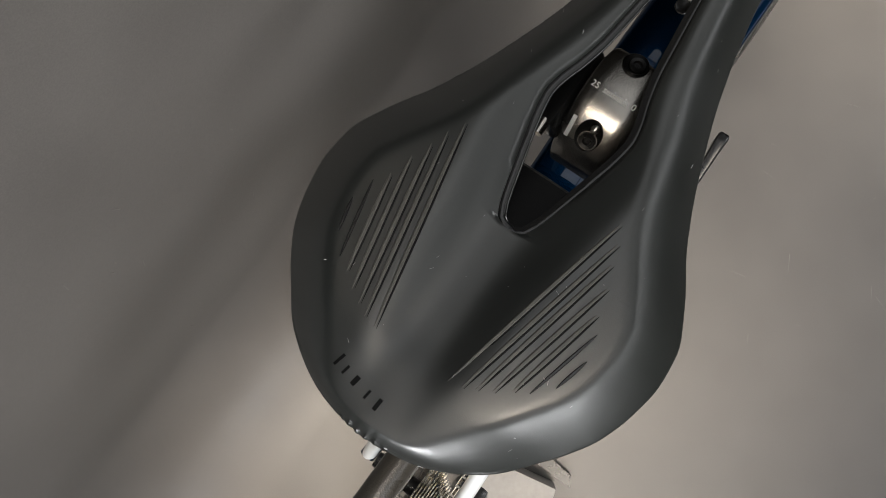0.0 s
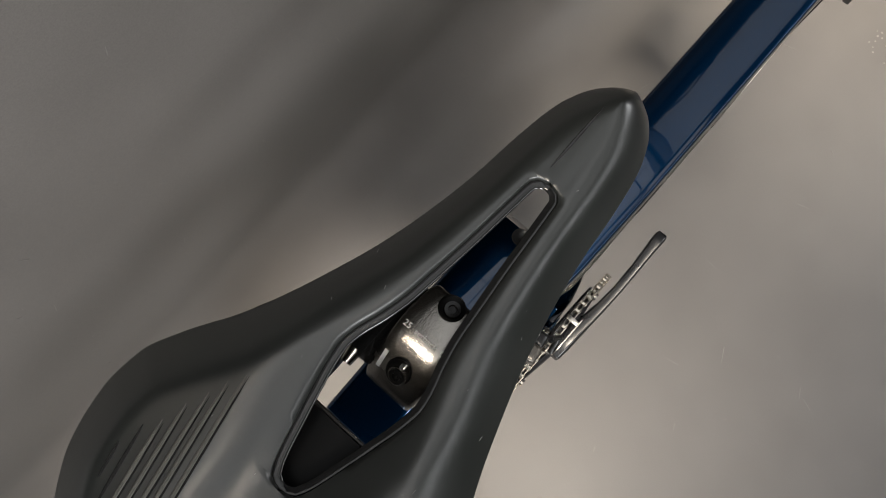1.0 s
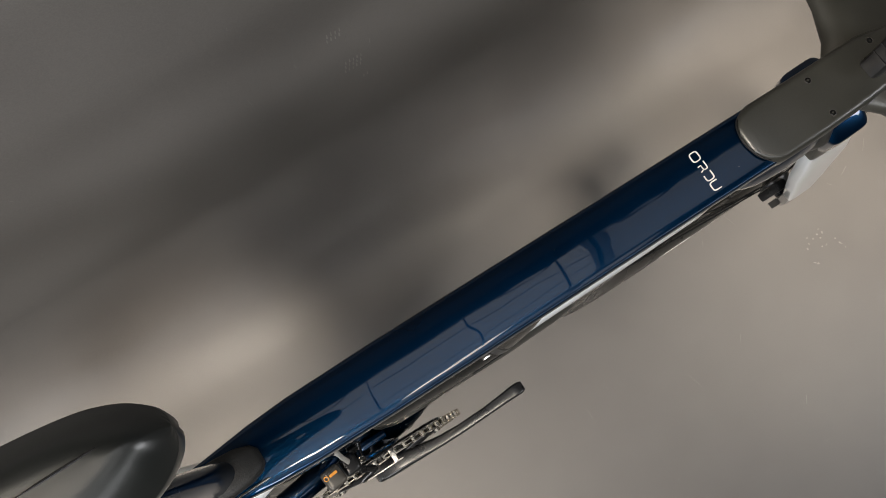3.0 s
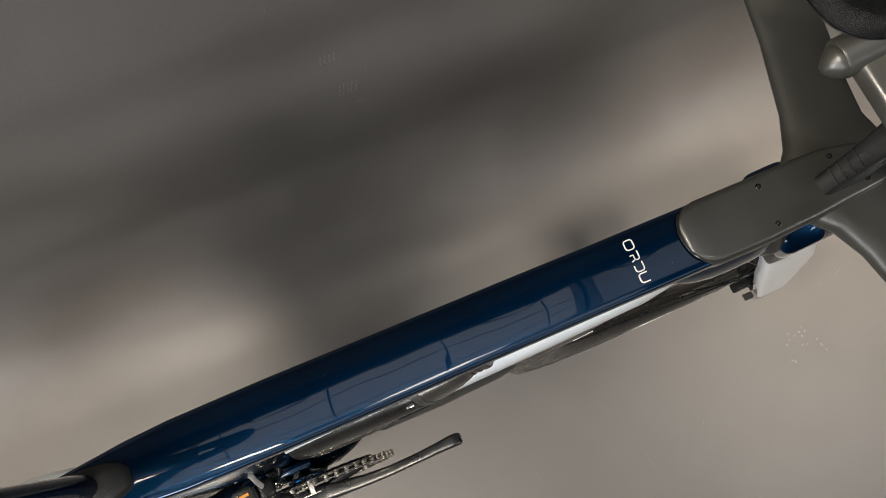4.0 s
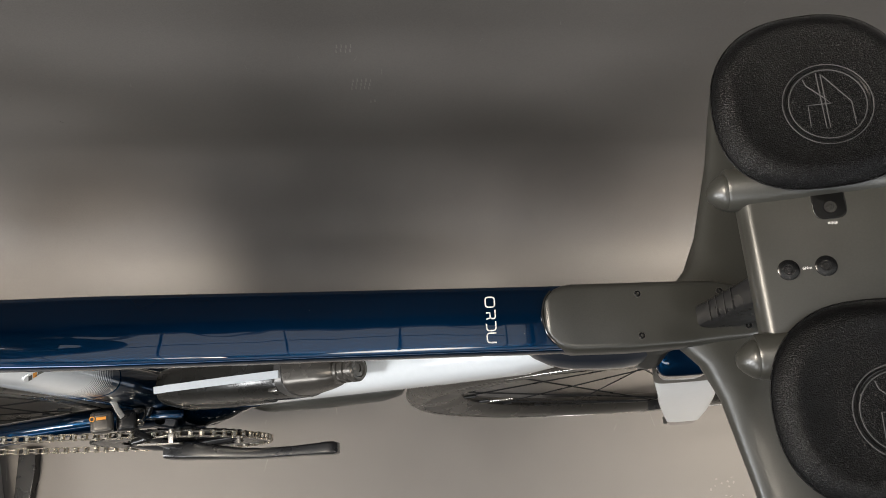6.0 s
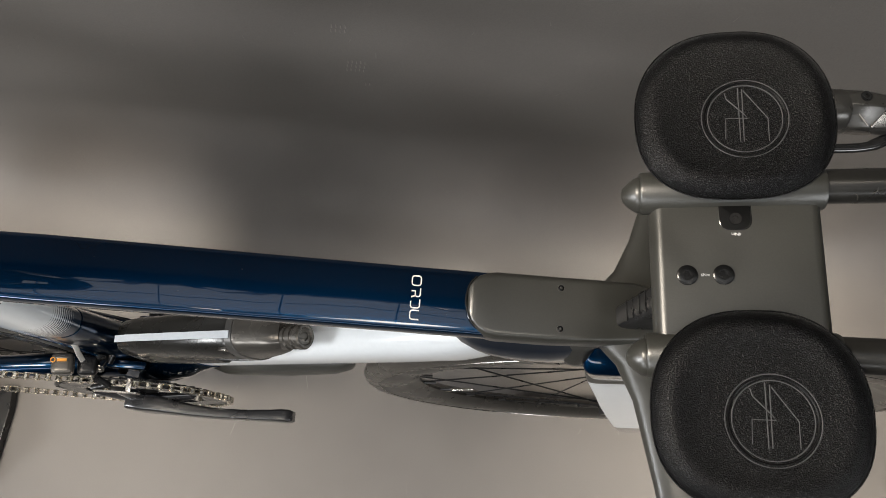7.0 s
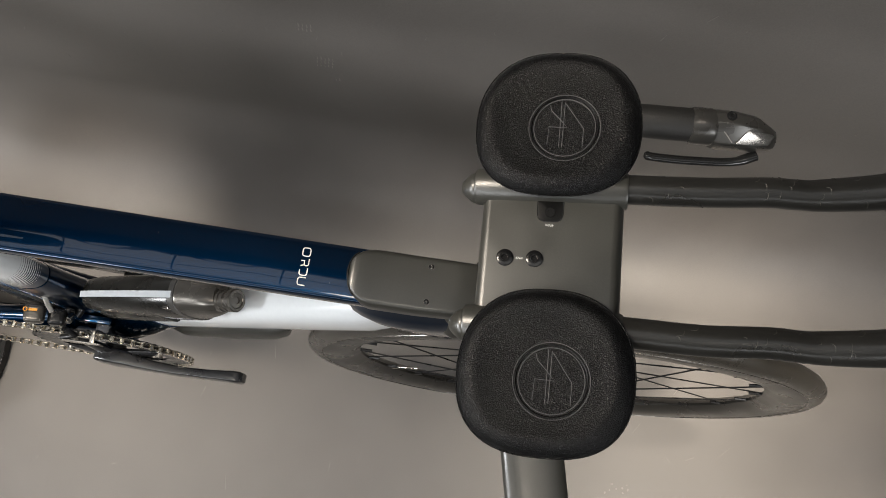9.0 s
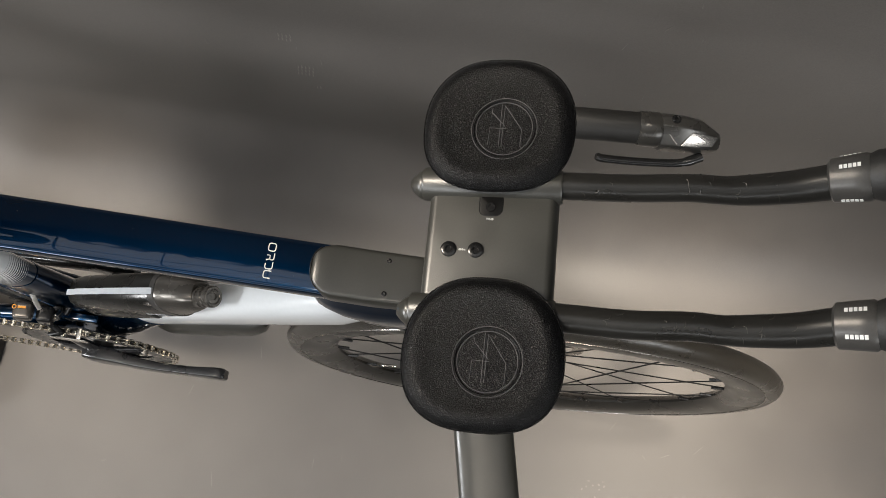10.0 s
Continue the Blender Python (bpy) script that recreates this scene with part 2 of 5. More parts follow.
def prism(outline, m, depth, bevel=0.0, seg=2):
    """A flat outline in x and y, thickened from z 0 to depth and placed by m."""
    bm = bmesh.new()
    low = [bm.verts.new((x, y, 0)) for x, y in outline]
    high = [bm.verts.new((x, y, depth)) for x, y in outline]
    n = len(low)
    bm.faces.new(low)
    top = bm.faces.new(high)
    for i in range(n):
        bm.faces.new((low[i], low[(i + 1) % n], high[(i + 1) % n], high[i]))
    bmesh.ops.recalc_face_normals(bm, faces=bm.faces)
    if bevel:
        bmesh.ops.bevel(bm, geom=list(top.edges), offset=bevel, segments=seg, affect="EDGES", profile=0.6)
        tops = [f for f in bm.faces if len(f.verts) > 4 and f.calc_center_median().z > depth * 0.9 and abs(f.normal.z) > 0.99]
        if depth > 0.002 and tops:
            bmesh.ops.inset_region(bm, faces=tops, thickness=min(0.0006, bevel * 0.4))
    bmesh.ops.transform(bm, matrix=m, verts=bm.verts)
    return bm


def box(sx, sy, sz, m, bevel=0.0, seg=2, bm=None):
    b = bmesh.new()
    bmesh.ops.create_cube(b, size=1, matrix=Matrix.Diagonal((sx, sy, sz, 1)))
    if bevel:
        bmesh.ops.bevel(b, geom=list(b.edges), offset=bevel, segments=seg, affect="EDGES", profile=0.6)
    bmesh.ops.transform(b, matrix=m, verts=b.verts)
    return b


def revolve(profile, m, n=32):
    """A profile of (radius, height) turned round z, placed by m."""
    rings = []
    for r, h in profile:
        rings.append([m @ Vector((r * math.cos(2 * math.pi * i / n), r * math.sin(2 * math.pi * i / n), h)) for i in range(n)])
    return loft(rings, cap=profile[0][0] > 1e-4)


def rounded(pts, r, seg=4):
    """An outline with its corners rounded; r one radius or one for each corner."""
    out, k = [], len(pts)
    rs = r if isinstance(r, (list, tuple)) else [r] * k
    for i in range(k):
        a, b, c = Vector(pts[i - 1]), Vector(pts[i]), Vector(pts[(i + 1) % k])
        u, v = (a - b), (c - b)
        d = min(rs[i], u.length * 0.49, v.length * 0.49)
        p0, p1 = b + u.normalized() * d, b + v.normalized() * d
        for j in range(seg + 1):
            t = j / seg
            out.append(tuple((1 - t) ** 2 * p0 + 2 * t * (1 - t) * b + t * t * p1))
    return out


def words(name, text, m, size, mat, parent, label=""):
    """Flat print in the built-in font."""
    cu = bpy.data.curves.new(name, "FONT")
    cu.body, cu.size, cu.align_x, cu.align_y, cu.extrude = text, size, "CENTER", "CENTER", 0.00008
    tmp = bpy.data.objects.new(name, cu)
    scene.collection.objects.link(tmp)
    me = bpy.data.meshes.new_from_object(tmp.evaluated_get(bpy.context.evaluated_depsgraph_get()))
    bpy.data.objects.remove(tmp)
    me.materials.clear()
    me.materials.append(mat)
    ob = new(name, me)
    ob.parent = parent
    ob.matrix_basis = m
    if label:
        tagged(ob, label)
    return ob


def frame_of(o, u, v):
    """A pose at o with x along u and y towards v."""
    u = Vector(u).normalized()
    w = u.cross(Vector(v)).normalized()
    v = w.cross(u)
    return Matrix(((u.x, v.x, w.x, o[0]), (u.y, v.y, w.y, o[1]), (u.z, v.z, w.z, o[2]), (0, 0, 0, 1)))


def thing(name, label, category, at=(0, 0, 0)):
    return tagged(new(name), label, category)


# ---------------------------------------------------------------- the studio: floor, cove, wall
WALL_Y, COVE = 0.388, 0.20
HALF, BACK, TALL = 3.0, -3.2, 2.75


floor = tagged(finish(box(2 * HALF, WALL_Y - COVE - BACK, 0.05, pose(0, (WALL_Y - COVE + BACK) / 2, FLOOR - 0.025)), "floor", PAINT_GREY, smooth=False),
               "smooth grey painted studio floor under the bicycle", "floor", kind="structure")
arc = [(WALL_Y - COVE + COVE * math.sin(a), FLOOR + COVE * (1 - math.cos(a))) for a in [math.pi / 2 * i / 24 for i in range(25)]]
outline = arc + [(WALL_Y, 1.15), (WALL_Y + 0.1, 1.15), (WALL_Y + 0.1, FLOOR - 0.05), (WALL_Y - COVE, FLOOR - 0.05)]
bm = bmesh.new()
ends = []
for x in (-HALF, HALF):
    ends.append([bm.verts.new((x, y, z)) for y, z in outline])
k = len(outline)
for i in range(k):
    bm.faces.new((ends[0][i], ends[0][(i + 1) % k], ends[1][(i + 1) % k], ends[1][i]))
bm.faces.new(ends[0])
bm.faces.new(ends[1])
wall = tagged(finish(bm, "wall_north", PAINT_GREY), "grey painted wall curving into the floor behind the bicycle", "wall", kind="structure")
# unseen upper wall, kept dark so top tube and pads mirror no light
tagged(finish(box(2 * HALF, 0.1, TALL - 1.15, pose(0, WALL_Y + 0.053, (TALL + 1.15) / 2)), "unseen_wall_upper", ROOM_BLACK, smooth=False), "unseen near-black upper wall, added to keep reflections dark", "wall", kind="structure")
# the remaining walls and the ceiling are unseen and added
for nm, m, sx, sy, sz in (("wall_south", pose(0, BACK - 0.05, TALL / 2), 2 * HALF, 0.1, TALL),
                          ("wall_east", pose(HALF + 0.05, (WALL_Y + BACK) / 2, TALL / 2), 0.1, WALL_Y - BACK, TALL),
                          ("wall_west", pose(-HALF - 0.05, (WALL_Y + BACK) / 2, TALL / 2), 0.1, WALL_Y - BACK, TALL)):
    tagged(finish(box(sx, sy, sz, m), nm, ROOM_BLACK, smooth=False), "unseen near-black wall, added to close the room", "wall", kind="structure")
tagged(finish(box(2 * HALF + 0.2, WALL_Y - BACK + 0.2, 0.1, pose(0, (WALL_Y + BACK) / 2, TALL + 0.05)), "ceiling", ROOM_BLACK, smooth=False),
       "unseen near-black ceiling, added to close the room", "ceiling", kind="structure")


def lamp_housing(place, sx, sy):
    x, y, z = place
    th = tagged(new("added_panel"), "flat white light panel out of view, added for reflections and fill, switched on", "lamp", group="ceiling lights")
    th.location = (x, y, z)
    for dx, dy, lx, ly in ((sx / 2 + 0.02, 0, 0.03, sy + 0.07), (-sx / 2 - 0.02, 0, 0.03, sy + 0.07), (0, sy / 2 + 0.02, sx + 0.01, 0.03), (0, -sy / 2 - 0.02, sx + 0.01, 0.03)):
        part("frame", box(lx, ly, 0.05, pose(dx, dy, 0.03), 0.004), LAMP_FRAME, th)
    part("backing", box(sx, sy, 0.02, pose(0, 0, 0.045)), LAMP_FRAME, th)
    part("cord", tube([(0, 0, 0.055), (0, 0, TALL - z)], 0.006, 8), LAMP_FRAME, th)
    if sx > 2.45:
        for k in range(-3, 4):      # thin bars added to break up the panel's reflection in the top tube
            part("reflected_bar", box(0.007, sy, 0.006, pose(0.36 * k + 0.1, 0, -0.008), 0.001), BLACK_METAL, th)
        # cables added as dark wavy lines in the same reflection
        for y0, y1, y2, r in ((0.20, 0.17, 0.24, 0.005), (-0.02, 0.03, -0.06, 0.004), (-0.20, -0.24, -0.17, 0.006), (-0.33, -0.30, -0.36, 0.004)):
            part("reflected_cable", tube(spline([(-sx / 2, y0, -0.010), (-0.5, y1, -0.030), (0.2, y0, -0.022), (0.7, y2, -0.034), (sx / 2, y1, -0.010)], 40), r, 6), BLACK_METAL, th, "thin black cable added so the top tube mirrors dark streaks")


for place, sx, sy, watts in LAMPS:
    lamp_housing(place, sx, sy)


def spot_housing(place, aim, r0):
    th = tagged(new("added_spotlight"), "black cylindrical spotlight out of view, added for pools of light, switched on", "lamp", group="ceiling spotlights")
    th.matrix_world = look(place, aim)
    part("shade", loft([ring((0, 0, z), X, Y, r, r, 24) for z, r in ((-0.02, r0), (0.10, r0), (0.14, r0 * 0.6), (0.138, r0 * 0.55), (0.098, r0 - 0.005), (-0.02, r0 - 0.005))], closed=True), BLACK_METAL, th)
    back = th.matrix_world.inverted()
    part("stem", tube([(0, 0, 0.13), back @ Vector((place[0], place[1], TALL))], 0.010, 10), BLACK_METAL, th)


for place, aim, watts, cone, bulb in SPOTS:
    spot_housing(place, aim, bulb + 0.015)
# hood and stand for an added fill light out of view
def fill_softbox(at, aim, width, height, watts):
    SB = tagged(new("fill_softbox"), "softbox out of view on a black stand, added as fill light, switched on", "lamp", group="studio softboxes")
    SB.matrix_world = look(at, aim)
    wx, wy = width / 2, height / 2
    for dx, dy, lx, ly in ((wx + 0.015, 0, 0.03, 2 * wy + 0.06), (-wx - 0.015, 0, 0.03, 2 * wy + 0.06), (0, wy + 0.015, 2 * wx, 0.03), (0, -wy - 0.015, 2 * wx, 0.03)):
        part("rim", box(lx, ly, 0.06, pose(dx, dy, 0.02), 0.004), BLACK_METAL, SB)
    part("hood", loft([[Vector((x * k, y * k, z)) for x, y in ((-wx, -wy), (wx, -wy), (wx, wy), (-wx, wy))] for k, z in ((1.0, 0.03), (0.35, 0.42), (0.3, 0.45))]), BLACK_METAL, SB)
    foot = SB.matrix_world.inverted()
    sx_, sy_, sz_ = SB.matrix_world @ Vector((0, 0, 0.40))
    part("stand_pole", tube([foot @ Vector((sx_, sy_, sz_)), foot @ Vector((sx_, sy_, FLOOR + 0.02))], 0.016, 12), BLACK_METAL, SB)
    for k in range(3):
        a = 2.1 * k + 0.4
        part("stand_leg", tube([foot @ Vector((sx_, sy_, FLOOR + 0.35)), foot @ Vector((sx_ + 0.42 * math.cos(a), sy_ + 0.42 * math.sin(a), FLOOR + 0.012))], 0.011, 10), BLACK_METAL, SB)


for box_row in FILL_SOFTBOXES:
    fill_softbox(*box_row)

# ---------------------------------------------------------------- the bicycle
BIKE = thing("bicycle", "navy and white carbon time-trial bicycle standing on the studio floor", "bicycle")
BB = Vector((0.243, 0, 0.275))
REAR = Vector((-0.161, 0.0, 0.328))
FRONT = Vector((0.857, -0.005, 0.328))


# --- frame tubes
def top_tube():
    rings = []
    for x, w, zt, h in ((0.150, 0.68, 0.768, 0.050), (0.180, 0.80, 0.772, 0.050), (0.205, 0.91, 0.774, 0.048), (0.235, 0.985, 0.775, 0.046), (0.30, 1.02, 0.775, 0.044),
                        (0.42, 1.0, 0.775, 0.043), (0.55, 0.98, 0.775, 0.044), (0.62, 0.98, 0.7745, 0.052), (0.66, 0.95, 0.772, 0.06)):
        crown = [(f * 0.0208 * w, -3.0 * (f * 0.0208 * w) ** 2) for f in (-1, -0.8, -0.6, -0.4, -0.2, 0, 0.2, 0.4, 0.6, 0.8, 1)]
        edge = rounded([(0.0208 * w, -0.0013), (0.0232 * w, -0.0024), (0.0245 * w, -0.0075), (0.0235 * w, -0.0200), (0.014 * w, -h)], [0.0006, 0.0014, 0.003, 0.004, 0.008])[5:]
        prof = crown + edge + [(-a, b) for a, b in edge[::-1]]
        rings.append([Vector((x, y - 0.001, zt + z)) for y, z in prof])
    part("top_tube", loft(rings), BLUE, BIKE, "navy gloss top tube", 30)


def blade(name, mat, stations, parent=BIKE, label="", p=2.3, n=28):
    """An aero tube: stations of centre, chord direction, half chord, half width."""
    rings = []
    for c, d, a, b in stations:
        d = Vector(d).normalized()
        rings.append(ring(c, d, Y, a, b, n, p))
    return part(name, loft(rings), mat, parent, label)


top_tube()
DTN = Vector((-0.66, 0, 0.75))


def dt(s):
    return Vector((0.292, 0, 0.338)).lerp(Vector((0.635, 0, 0.645)), s)


blade("down_tube", WHITE, [(dt(s), DTN, a, b) for s, a, b in ((0.12, 0.030, 0.022), (0.2, 0.032, 0.0225), (0.45, 0.034, 0.023), (0.75, 0.036, 0.0235), (0.92, 0.036, 0.0230), (1.0, 0.028, 0.019))],
      label="pearl white down tube", p=2.8)
blade("down_tube_belly", CARBON, [(dt(s_) - DTN * o - Y * 0.011, DTN, a, b) for s_, o, a, b in ((0.05, 0.040, 0.008, 0.010), (0.10, 0.045, 0.018, 0.016), (0.3, 0.048, 0.022, 0.018), (0.48, 0.046, 0.020, 0.017), (0.54, 0.042, 0.014, 0.014), (0.57, 0.038, 0.006, 0.008))], label="dark shape along the underside of the down tube", p=2.6)
blade("down_tube_base", BLUE, [(dt(s), DTN, a, b) for s, a, b in ((-0.22, 0.030, 0.039), (-0.12, 0.033, 0.0415), (-0.03, 0.034, 0.0390), (0.03, 0.0335, 0.0330), (0.08, 0.0325, 0.0265), (0.13, 0.0312, 0.0235))], label="navy lower end of the down tube", p=2.8)
part("bottom_bracket_shell", loft([ring((BB.x, y, BB.z), X, Z, r, r, 28) for y, r in ((-0.043, 0.020), (-0.0425, 0.0250), (-0.034, 0.028), (0.034, 0.028), (0.0425, 0.0250), (0.043, 0.02))]), BLUE, BIKE)
blade("seat_tube_upper", FADE, [(Vector((x, 0, z)), X, a, b) for x, z, a, b in ((0.196, 0.50, 0.036, 0.0185), (0.188, 0.58, 0.037, 0.018), (0.180, 0.66, 0.040, 0.0175), (0.172, 0.735, 0.042, 0.0165), (0.168, 0.765, 0.040, 0.014))],
      label="pearl white seat tube", p=2.6)
blade("seat_tube_lower", BLUE, [(Vector((x, 0, z)), X, a, b) for x, z, a, b in ((0.232, 0.285, 0.034, 0.026), (0.222, 0.36, 0.035, 0.022), (0.208, 0.44, 0.036, 0.0195), (0.1965, 0.498, 0.0362, 0.0188))], label="navy lower seat tube", p=2.6)
STICKER = part("sticker", revolve([(0.0, 0.0004), (0.0100, 0.0004), (0.0105, 0.0), (0.0105, -0.003)], frame_of((0.2135, -0.0118, 0.648), (0.80, 0.55, 0), (0, 0, 1)) @ Matrix.Diagonal((1, 0.8, 1, 1)), 28), MARK_WHITE, BIKE, "small round pale sticker with dark and gold bars")
for k, mt in enumerate((EDGE_AND_MARK_GREY, MARK_ORANGE, EDGE_AND_MARK_GREY, EDGE_AND_MARK_GREY)):
    part("printed_mark", box(0.0030 if k < 3 else 0.009, 0.0100 if k < 3 else 0.002, 0.0003, frame_of((0.2135, -0.0118, 0.648), (0.80, 0.55, 0), (0, 0, 1)) @ pose(-0.005 + 0.0042 * k if k < 3 else 0.002, 0.0 if k < 3 else -0.004, 0.0006, 0, 0, -25), 0), mt, STICKER)
for side in (-1, 1):
    part("seat_stay", tube(spline([(0.190, side * 0.0035, 0.655), (0.150, side * 0.0125, 0.622), (0.09, side * 0.034, 0.575), (0.0, side * 0.050, 0.49), (-0.09, side * 0.058, 0.405), (-0.155, side * 0.062, 0.345)], 24),
                           [0.013 - 0.004 * i / 23 for i in range(24)], 14, flat=1.5), WHITE, BIKE, "pearl white seat stay")
    part("chain_stay", tube(spline([(0.225, side * 0.020, 0.290), (0.15, side * 0.029, 0.320), (0.04, side * 0.043, 0.332), (-0.08, side * 0.056, 0.332), (-0.165, side * 0.064, 0.328)], 24),
                            [0.016 - 0.006 * i / 23 for i in range(24)], 14, flat=1.25), BLUE, BIKE, "navy chain stay")


# --- head tube, fork, front cover
blade("head_tube", BLUE, [(Vector((x, -0.001, z)), X, a, b) for x, z, a, b in ((0.690, 0.640, 0.026, 0.0200), (0.682, 0.660, 0.040, 0.0255), (0.668, 0.680, 0.054, 0.0272), (0.660, 0.698, 0.058, 0.0288), (0.655, 0.712, 0.060, 0.0284), (0.653, 0.722, 0.060, 0.0245), (0.651, 0.734, 0.059, 0.0190), (0.651, 0.750, 0.057, 0.0160), (0.652, 0.768, 0.054, 0.0150))], label="navy head tube", p=2.6)
blade("steerer_gap", CARBON, [(Vector((x, -0.001, z)), X, a, b) for x, z, a, b in ((0.722, 0.62, 0.024, 0.020), (0.700, 0.690, 0.016, 0.0290), (0.697, 0.706, 0.016, 0.0300), (0.697, 0.722, 0.018, 0.022), (0.704, 0.775, 0.026, 0.018))])
FORK = new("fork")
FORK.parent = BIKE
FORK.location = (0.72, 0, 0)
FORK.rotation_euler = (0, 0, radians(1.6))


def fork_point(x, y, z):
    return Vector((x - 0.72, y, z))


blade("fork_head", BLUE, [(fork_point(x, 0, z), X, a, b) for x, z, a, b in ((0.740, 0.652, 0.0205, 0.0345), (0.735, 0.668, 0.0218, 0.0372), (0.731, 0.682, 0.0224, 0.0372), (0.7275, 0.694, 0.0225, 0.0368), (0.7260, 0.698, 0.0225, 0.0366), (0.7255, 0.7000, 0.0220, 0.0355), (0.7245, 0.7060, 0.0220, 0.0230), (0.7240, 0.7090, 0.0220, 0.0175), (0.722, 0.735, 0.0215, 0.0160), (0.719, 0.765, 0.021, 0.0155))], FORK, "navy fork head with a flat shoulder", p=6, n=44)


def leg_point(x, y, z):
    return fork_point(x, y - (x - 0.72) * 0.028, z)


FORK_RAKE = Vector((1, 0, 0.22))
for side in (-1, 1):
    # dark section in place of the shadow on the white leg
    blade("fork_leg_shade", CARBON, [(leg_point(x, side * y, z), FORK_RAKE, a, b) for x, y, z, a, b in
          ((0.735, 0.0211, 0.684, 0.0215, 0.0080), (0.740, 0.0238, 0.660, 0.0240, 0.0085), (0.7475, 0.0264, 0.642, 0.0253, 0.0088), (0.7500, 0.0272, 0.6345, 0.0255, 0.0087))], FORK, "top of the fork leg, coloured dark for the shade below the fork head", p=6.0, n=40)
    blade("fork_leg", WHITE, [(leg_point(x, side * y, z), FORK_RAKE, a, b) for x, y, z, a, b in
          ((0.7495, 0.0270, 0.637, 0.0246, 0.0082), (0.7520, 0.0279, 0.629, 0.0254, 0.0085), (0.7755, 0.0347, 0.573, 0.0276, 0.0085), (0.790, 0.0390, 0.530, 0.0270, 0.0085), (0.8105, 0.0460, 0.47, 0.0240, 0.0080), (0.8300, 0.0527, 0.41, 0.0188, 0.0076), (0.8305, 0.0527, 0.409, 0.0180, 0.0068))], FORK, "pearl white fork leg", p=6.0, n=40)
    blade("fork_tip", BLUE, [(leg_point(x, side * y, z), FORK_RAKE, a, b) for x, y, z, a, b in
          ((0.8295, 0.0526, 0.412, 0.0176, 0.0066), (0.8395, 0.0544, 0.380, 0.0165, 0.0074), (0.849, 0.0550, 0.350, 0.0135, 0.0072), (0.8560, 0.0547, 0.325, 0.0115, 0.0066), (0.857, 0.0548, 0.320, 0.0090, 0.0050))], FORK, "navy tip of the fork leg", p=6.0, n=40)
    part("dropout", prism(rounded([(-0.012, -0.02), (0.012, -0.02), (0.014, 0.02), (-0.014, 0.02)], 0.008), frame_of(leg_point(0.857, side * 0.049, 0.318), X, Z), -0.009 * side, 0.002), CARBON, FORK)
part("fork_bracket", box(0.018, 0.012, 0.036, Matrix.Translation(leg_point(0.820, -0.038, 0.378)) @ pose(0, 0, 0, 0, 15, 0), 0.003), BLACK_METAL, FORK, "black bracket inside the fork leg")
part("front_caliper", box(0.026, 0.020, 0.055, Matrix.Translation(leg_point(0.829, 0.036, 0.375)) @ pose(0, 0, 0, 0, 15, 0), 0.005), BLACK_METAL, FORK, "black flat-mount brake caliper")


